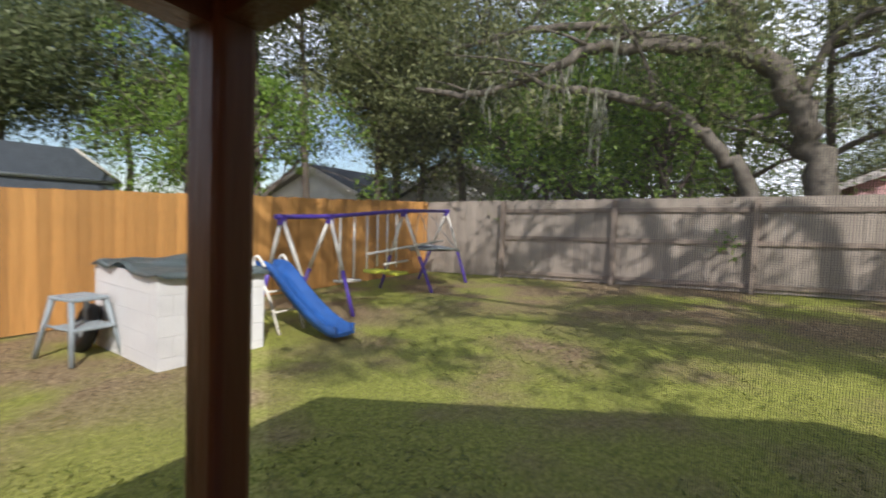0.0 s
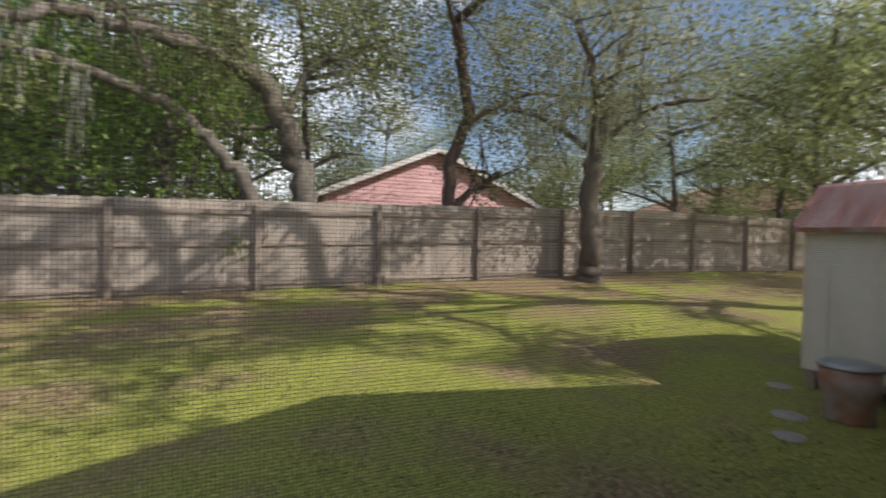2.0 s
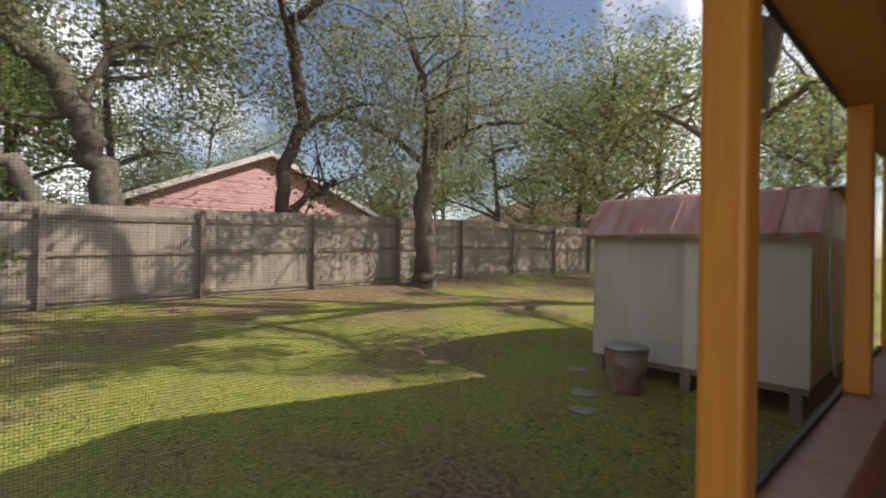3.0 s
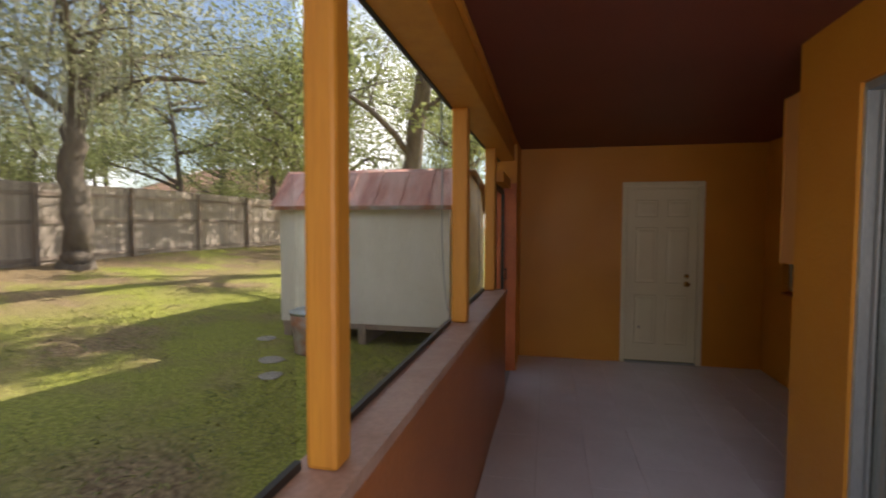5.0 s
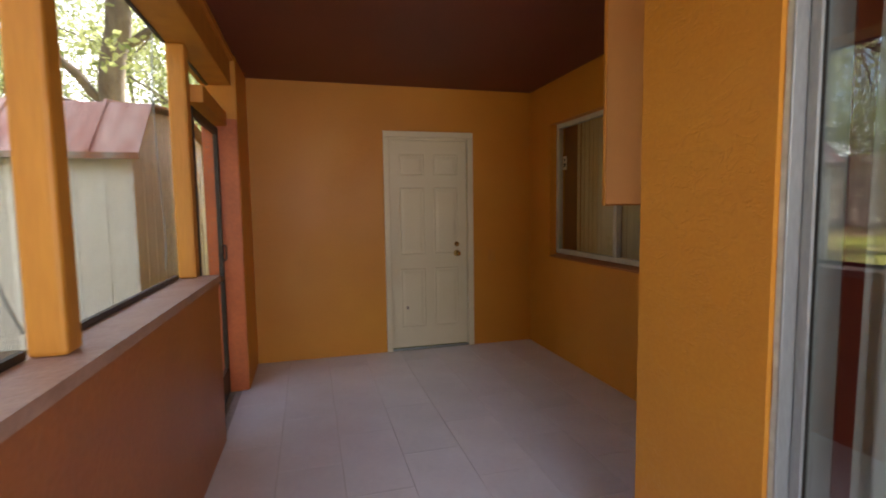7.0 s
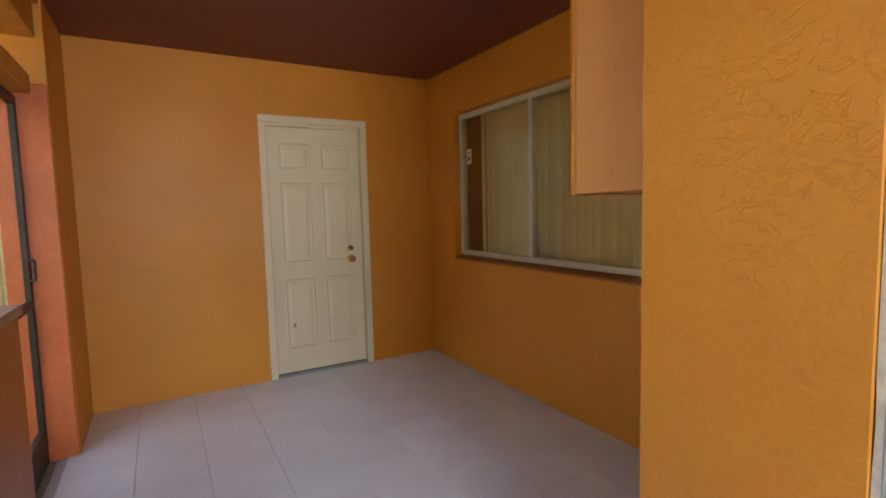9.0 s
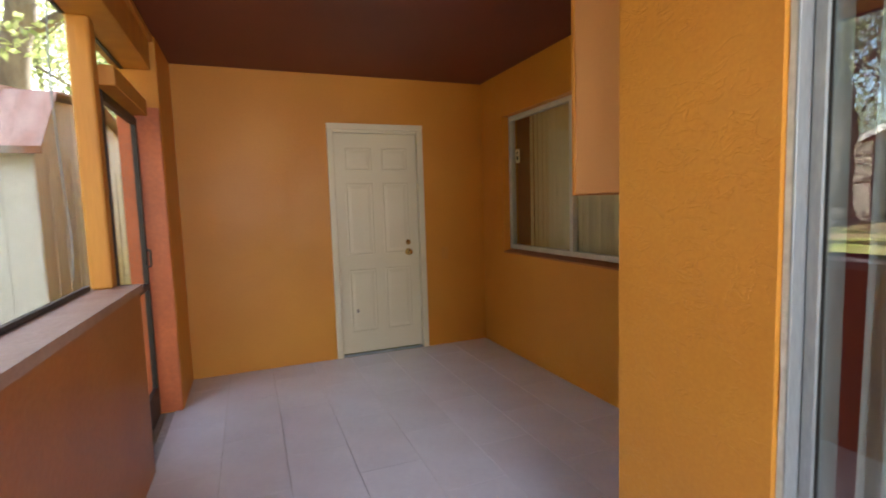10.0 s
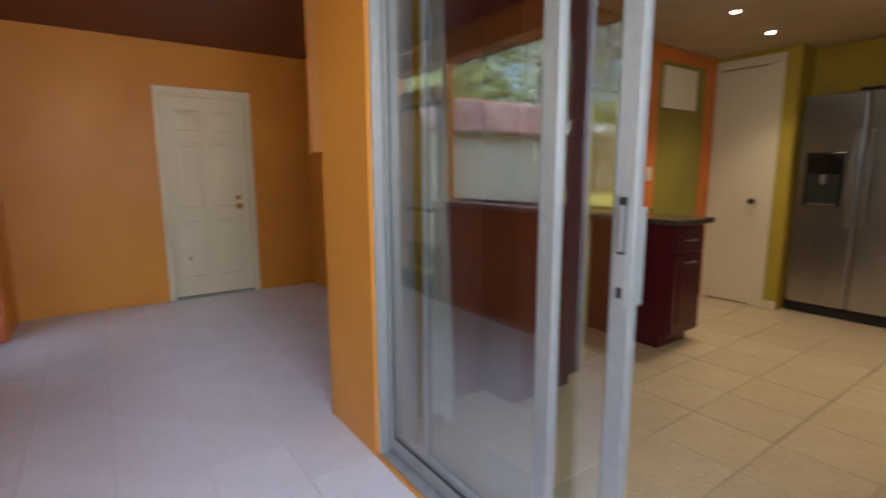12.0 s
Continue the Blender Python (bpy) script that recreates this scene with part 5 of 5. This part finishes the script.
def saucer():
    root = thing("saucer_swing", -9.4, -4.75, 1.08)
    n = 28
    ring = [(0.52 * math.cos(2 * math.pi * i / n), 0.50 * math.sin(2 * math.pi * i / n), 0.03 * math.sin(4 * math.pi * i / n)) for i in range(n + 1)]
    part("rim", tube(ring, 0.024, 8, caps=False), GALV, root)
    b = bmesh.new()
    c = b.verts.new((0, 0, -0.06))
    vs = [b.verts.new((x * 0.98, y * 0.98, z)) for x, y, z in ring[:-1]]
    for i in range(n):
        b.faces.new((c, vs[i], vs[(i + 1) % n]))
    part("mat", b, TRAMP_BLACK, root, "black net mat")
    for a in (0.5, 2.6, 4.2, 5.8):
        part("rope", tube([(0.5 * math.cos(a), 0.48 * math.sin(a), 0), (0.15 * math.cos(a), -0.31, 0.76)], 0.008, 6), GALV, root)
    return tagged(root, "round black net saucer swing hung from the bar", "swing")


saucer()


def slide():
    root = thing("slide", -5.38, -4.80, 0)
    g = ground_z(-5.5, -4.3)
    path = curve_points([(0.0, -0.22, g + 0.80), (0.0, 0.05, g + 0.78), (0.02, 0.45, g + 0.48), (0.03, 0.80, g + 0.25), (0.03, 1.10, g + 0.12), (0.03, 1.25, g + 0.12)], 6)
    prof = [(-0.175, 0.085), (-0.155, 0.09), (-0.125, 0.0), (0.125, 0.0), (0.155, 0.09), (0.175, 0.085), (0.165, -0.035), (0.0, -0.045), (-0.165, -0.035)]
    b = bmesh.new()
    rings = []
    for i, p in enumerate(path):
        t = (path[min(i + 1, len(path) - 1)] - path[max(i - 1, 0)]).normalized()
        up = Vector((1, 0, 0)).cross(t).normalized()
        rings.append([b.verts.new(p + Vector((u, 0, 0)) + up * w) for u, w in prof])
    for r, s in zip(rings, rings[1:]):
        for k in range(len(prof)):
            f = b.faces.new((r[k], r[(k + 1) % len(prof)], s[(k + 1) % len(prof)], s[k]))
            f.smooth = True
    b.faces.new(rings[0][::-1])
    b.faces.new(rings[-1])
    bmesh.ops.recalc_face_normals(b, faces=b.faces)
    part("chute", b, SLIDE_BLUE, root, "blue moulded plastic chute")
    for x in (-0.21, 0.21):
        part("ladder_rail", tube(curve_points([(x, 0.33, g - 0.03), (x, 0.12, g + 0.45), (x, -0.16, g + 0.82), (x, -0.10, g + 0.95), (x * 0.95, 0.03, g + 0.82)], 5), 0.02, 8), SW_WHITE, root)
    for z in (0.25, 0.5, 0.73):
        part("rung", tube([(-0.21, 0.34 - 0.52 * z, g + z), (0.21, 0.34 - 0.52 * z, g + z)], 0.016, 8), SW_WHITE, root)
    return tagged(root, "blue plastic slide with white tube ladder on the grass", "slide")


slide()


# ---- block box under a tarp ----
def block_box():
    X0, X1, Y0, Y1 = -1.15, 0.0, -1.60, 0.0
    root = thing("block_enclosure", -3.57, -4.36, ground_z(-3.7, -4.6) - 0.08, -7.0)
    courses = 5
    for c in range(courses):
        z0 = c * 0.205
        for wall in range(4):
            along = (X0, X1) if wall < 2 else (Y0 + 0.195, Y1 - 0.195)
            a = along[0]
            first = True
            while a < along[1] - 0.02:
                w = 0.2 if (first and c % 2) else 0.4
                e = min(a + w, along[1])
                if along[1] - e < 0.08:
                    e = along[1]
                if wall == 0:
                    s = (a + 0.0015, Y1 - 0.19, z0, e - 0.0015, Y1, z0 + 0.2025)
                elif wall == 1:
                    s = (a + 0.0015, Y0, z0, e - 0.0015, Y0 + 0.19, z0 + 0.2025)
                elif wall == 2:
                    s = (X1 - 0.19, a + 0.0015, z0, X1, e - 0.0015, z0 + 0.2025)
                else:
                    s = (X0, a + 0.0015, z0, X0 + 0.19, e - 0.0015, z0 + 0.2025)
                box_part("block", s, BLOCK, root, 0.004)
                a = e
                first = False
    tagged(root, "white painted concrete block enclosure by the fence", "enclosure")
    zt = courses * 0.205
    tarp = thing("tarp", -3.57, -4.36, ground_z(-3.7, -4.6) - 0.08, -7.0)
    t = bmesh.new()
    n = 28
    grid = []
    for i in range(n + 1):
        row = []
        for j in range(n + 1):
            x, y = X0 - 0.07 + (X1 - X0 + 0.12) * i / n, Y0 - 0.05 + (Y1 - Y0 + 0.12) * j / n
            out = max(X0 - x, x - X1, Y0 - y, y - Y1, 0)
            z = zt + 0.012 + 0.20 * max(0, noise.noise(Vector((x * 1.9, y * 1.9, 3)))) + 0.03 * noise.noise(Vector((x * 7, y * 7, 1))) ** 2 - out * 0.9
            row.append(t.verts.new((x, y, z)))
        grid.append(row)
    for i in range(n):
        for j in range(n):
            f = t.faces.new((grid[i][j], grid[i + 1][j], grid[i + 1][j + 1], grid[i][j + 1]))
            f.smooth = True
    bmesh.ops.solidify(t, geom=t.faces, thickness=0.008)
    part("sheet", t, TARP, tarp)
    tagged(tarp, "rumpled grey-green tarp draped over the block enclosure", "tarp")


block_box()


def step_stool():
    g = ground_z(-3.4, -5.55)
    root = thing("step_stool", -3.42, -5.52, g, 5)
    b = boxes((-0.19, -0.21, 0.62, 0.19, 0.21, 0.66), bevel=0.015)
    part("seat", b, STOOL_GREY, root)
    part("tread", boxes((-0.21, -0.08, 0.33, 0.21, 0.29, 0.365), bevel=0.012), STOOL_GREY, root)
    for sx in (-1, 1):
        for sy in (-1, 1):
            top = Vector((sx * 0.165, sy * 0.17, 0.625))
            foot = Vector((sx * 0.25, sy * 0.33, 0.0))
            part("leg", tube([top, top.lerp(foot, 0.5), foot], [0.032, 0.028, 0.026], 4), STOOL_GREY, root)
        part("brace", tube([(sx * 0.205, -0.24, 0.35), (sx * 0.205, 0.25, 0.345)], 0.015, 6), STOOL_GREY, root)
    return tagged(root, "grey plastic step stool on the bare ground", "stool")


step_stool()
wheel = thing("rubber_tyre", -3.60, -5.78, ground_z(-3.60, -5.78) - 0.01, -7)
n = 24
part("tyre", tube([(-0.06 * math.sin(2 * math.pi * i / n), 0.17 * math.cos(2 * math.pi * i / n), 0.25 + 0.2 * math.sin(2 * math.pi * i / n)) for i in range(n + 1)], 0.07, 8, caps=False), BLACK, wheel)
part("hub", tube([(-0.03, 0, 0.25), (0.05, 0, 0.25)], 0.10, 12), STOOL_GREY, wheel)
tagged(wheel, "black rubber wheel leaning by the block enclosure", "tyre")


# ---- grass blades near the porch and leaf litter ----
def blades():
    rng = np.random.default_rng(9)
    k = 30000
    x = -1.5 - 9.8 * rng.random(k) ** 1.5
    y = -6.0 + 14 * rng.random(k)
    keep = np.array([noise.noise(Vector((a * 0.55, b * 0.55, 0))) > -0.12 for a, b in zip(x, y)])
    x, y = x[keep], y[keep]
    keep = (y > -3.6) & (x > -8.2) & ~((x > -4.3) & (y > 5.7))
    x, y = x[keep], y[keep]
    k = len(x)
    z = np.array([ground_z(a, b) for a, b in zip(x, y)])
    a = rng.random(k) * 6.28
    h, w = 0.012 + 0.02 * rng.random(k), 0.008 + 0.008 * rng.random(k)
    dx, dy = np.cos(a) * w, np.sin(a) * w
    lx, ly = rng.normal(size=k) * 0.05, rng.normal(size=k) * 0.05
    v = np.stack([np.stack([x - dx, y - dy, z - 0.004], 1), np.stack([x + dx, y + dy, z - 0.004], 1), np.stack([x + lx, y + ly, z + h], 1)], 1).reshape(-1, 3)
    me = bpy.data.meshes.new("grass")
    me.from_pydata(v.tolist(), [], np.arange(3 * k).reshape(-1, 3).tolist())
    me.materials.append(leaf_material("grass_blades", (0.10, 0.13, 0.02), (0.30, 0.30, 0.075), 0.3))
    tagged(new("grass", me), "short green lawn grass blades", "grass", kind="stuff")


blades()


# ---- floor tiles, piece by piece ----
def tile_floor(parent, x0, x1, y0, y1, w, l, z, mat, gap, stagger, skip=None):
    meshes = {}
    rng = random.Random(4)
    par = bpy.data.objects[parent]
    i = 0
    x = x0
    while x < x1 - 0.01:
        y = y0 - (l * 0.5 if stagger and i % 2 else 0)
        while y < y1 - 0.01:
            a, b, c, d = x, max(y, y0), min(x + w, x1), min(y + l, y1)
            if d - b > 0.03:
                key = (round(c - a, 3), round(d - b, 3))
                if key not in meshes:
                    bm = boxes((gap / 2, gap / 2, -0.01, key[0] - gap / 2, key[1] - gap / 2, 0.0), bevel=0.0007)
                    me = bpy.data.meshes.new("tile")
                    bm.to_mesh(me)
                    bm.free()
                    me.materials.append(mat)
                    meshes[key] = me
                ob = new("tile", meshes[key])
                ob.parent = par
                ob.matrix_basis = pose(a, b, z + rng.uniform(-0.0002, 0.0002), rng.uniform(-0.02, 0.02), rng.uniform(-0.02, 0.02), 0)
            y += l
        x += w
        i += 1


tile_floor("floor", -1.22, 1.488, -0.26, 5.998, 0.333, 0.66, 0.0, FLOOR_PAINT, 0.0026, True)
tile_floor("kitchen_floor", 0.49, 4.69, -1.3, 2.99, 0.365, 0.38, 0.022, K_TILE, 0.006, False)
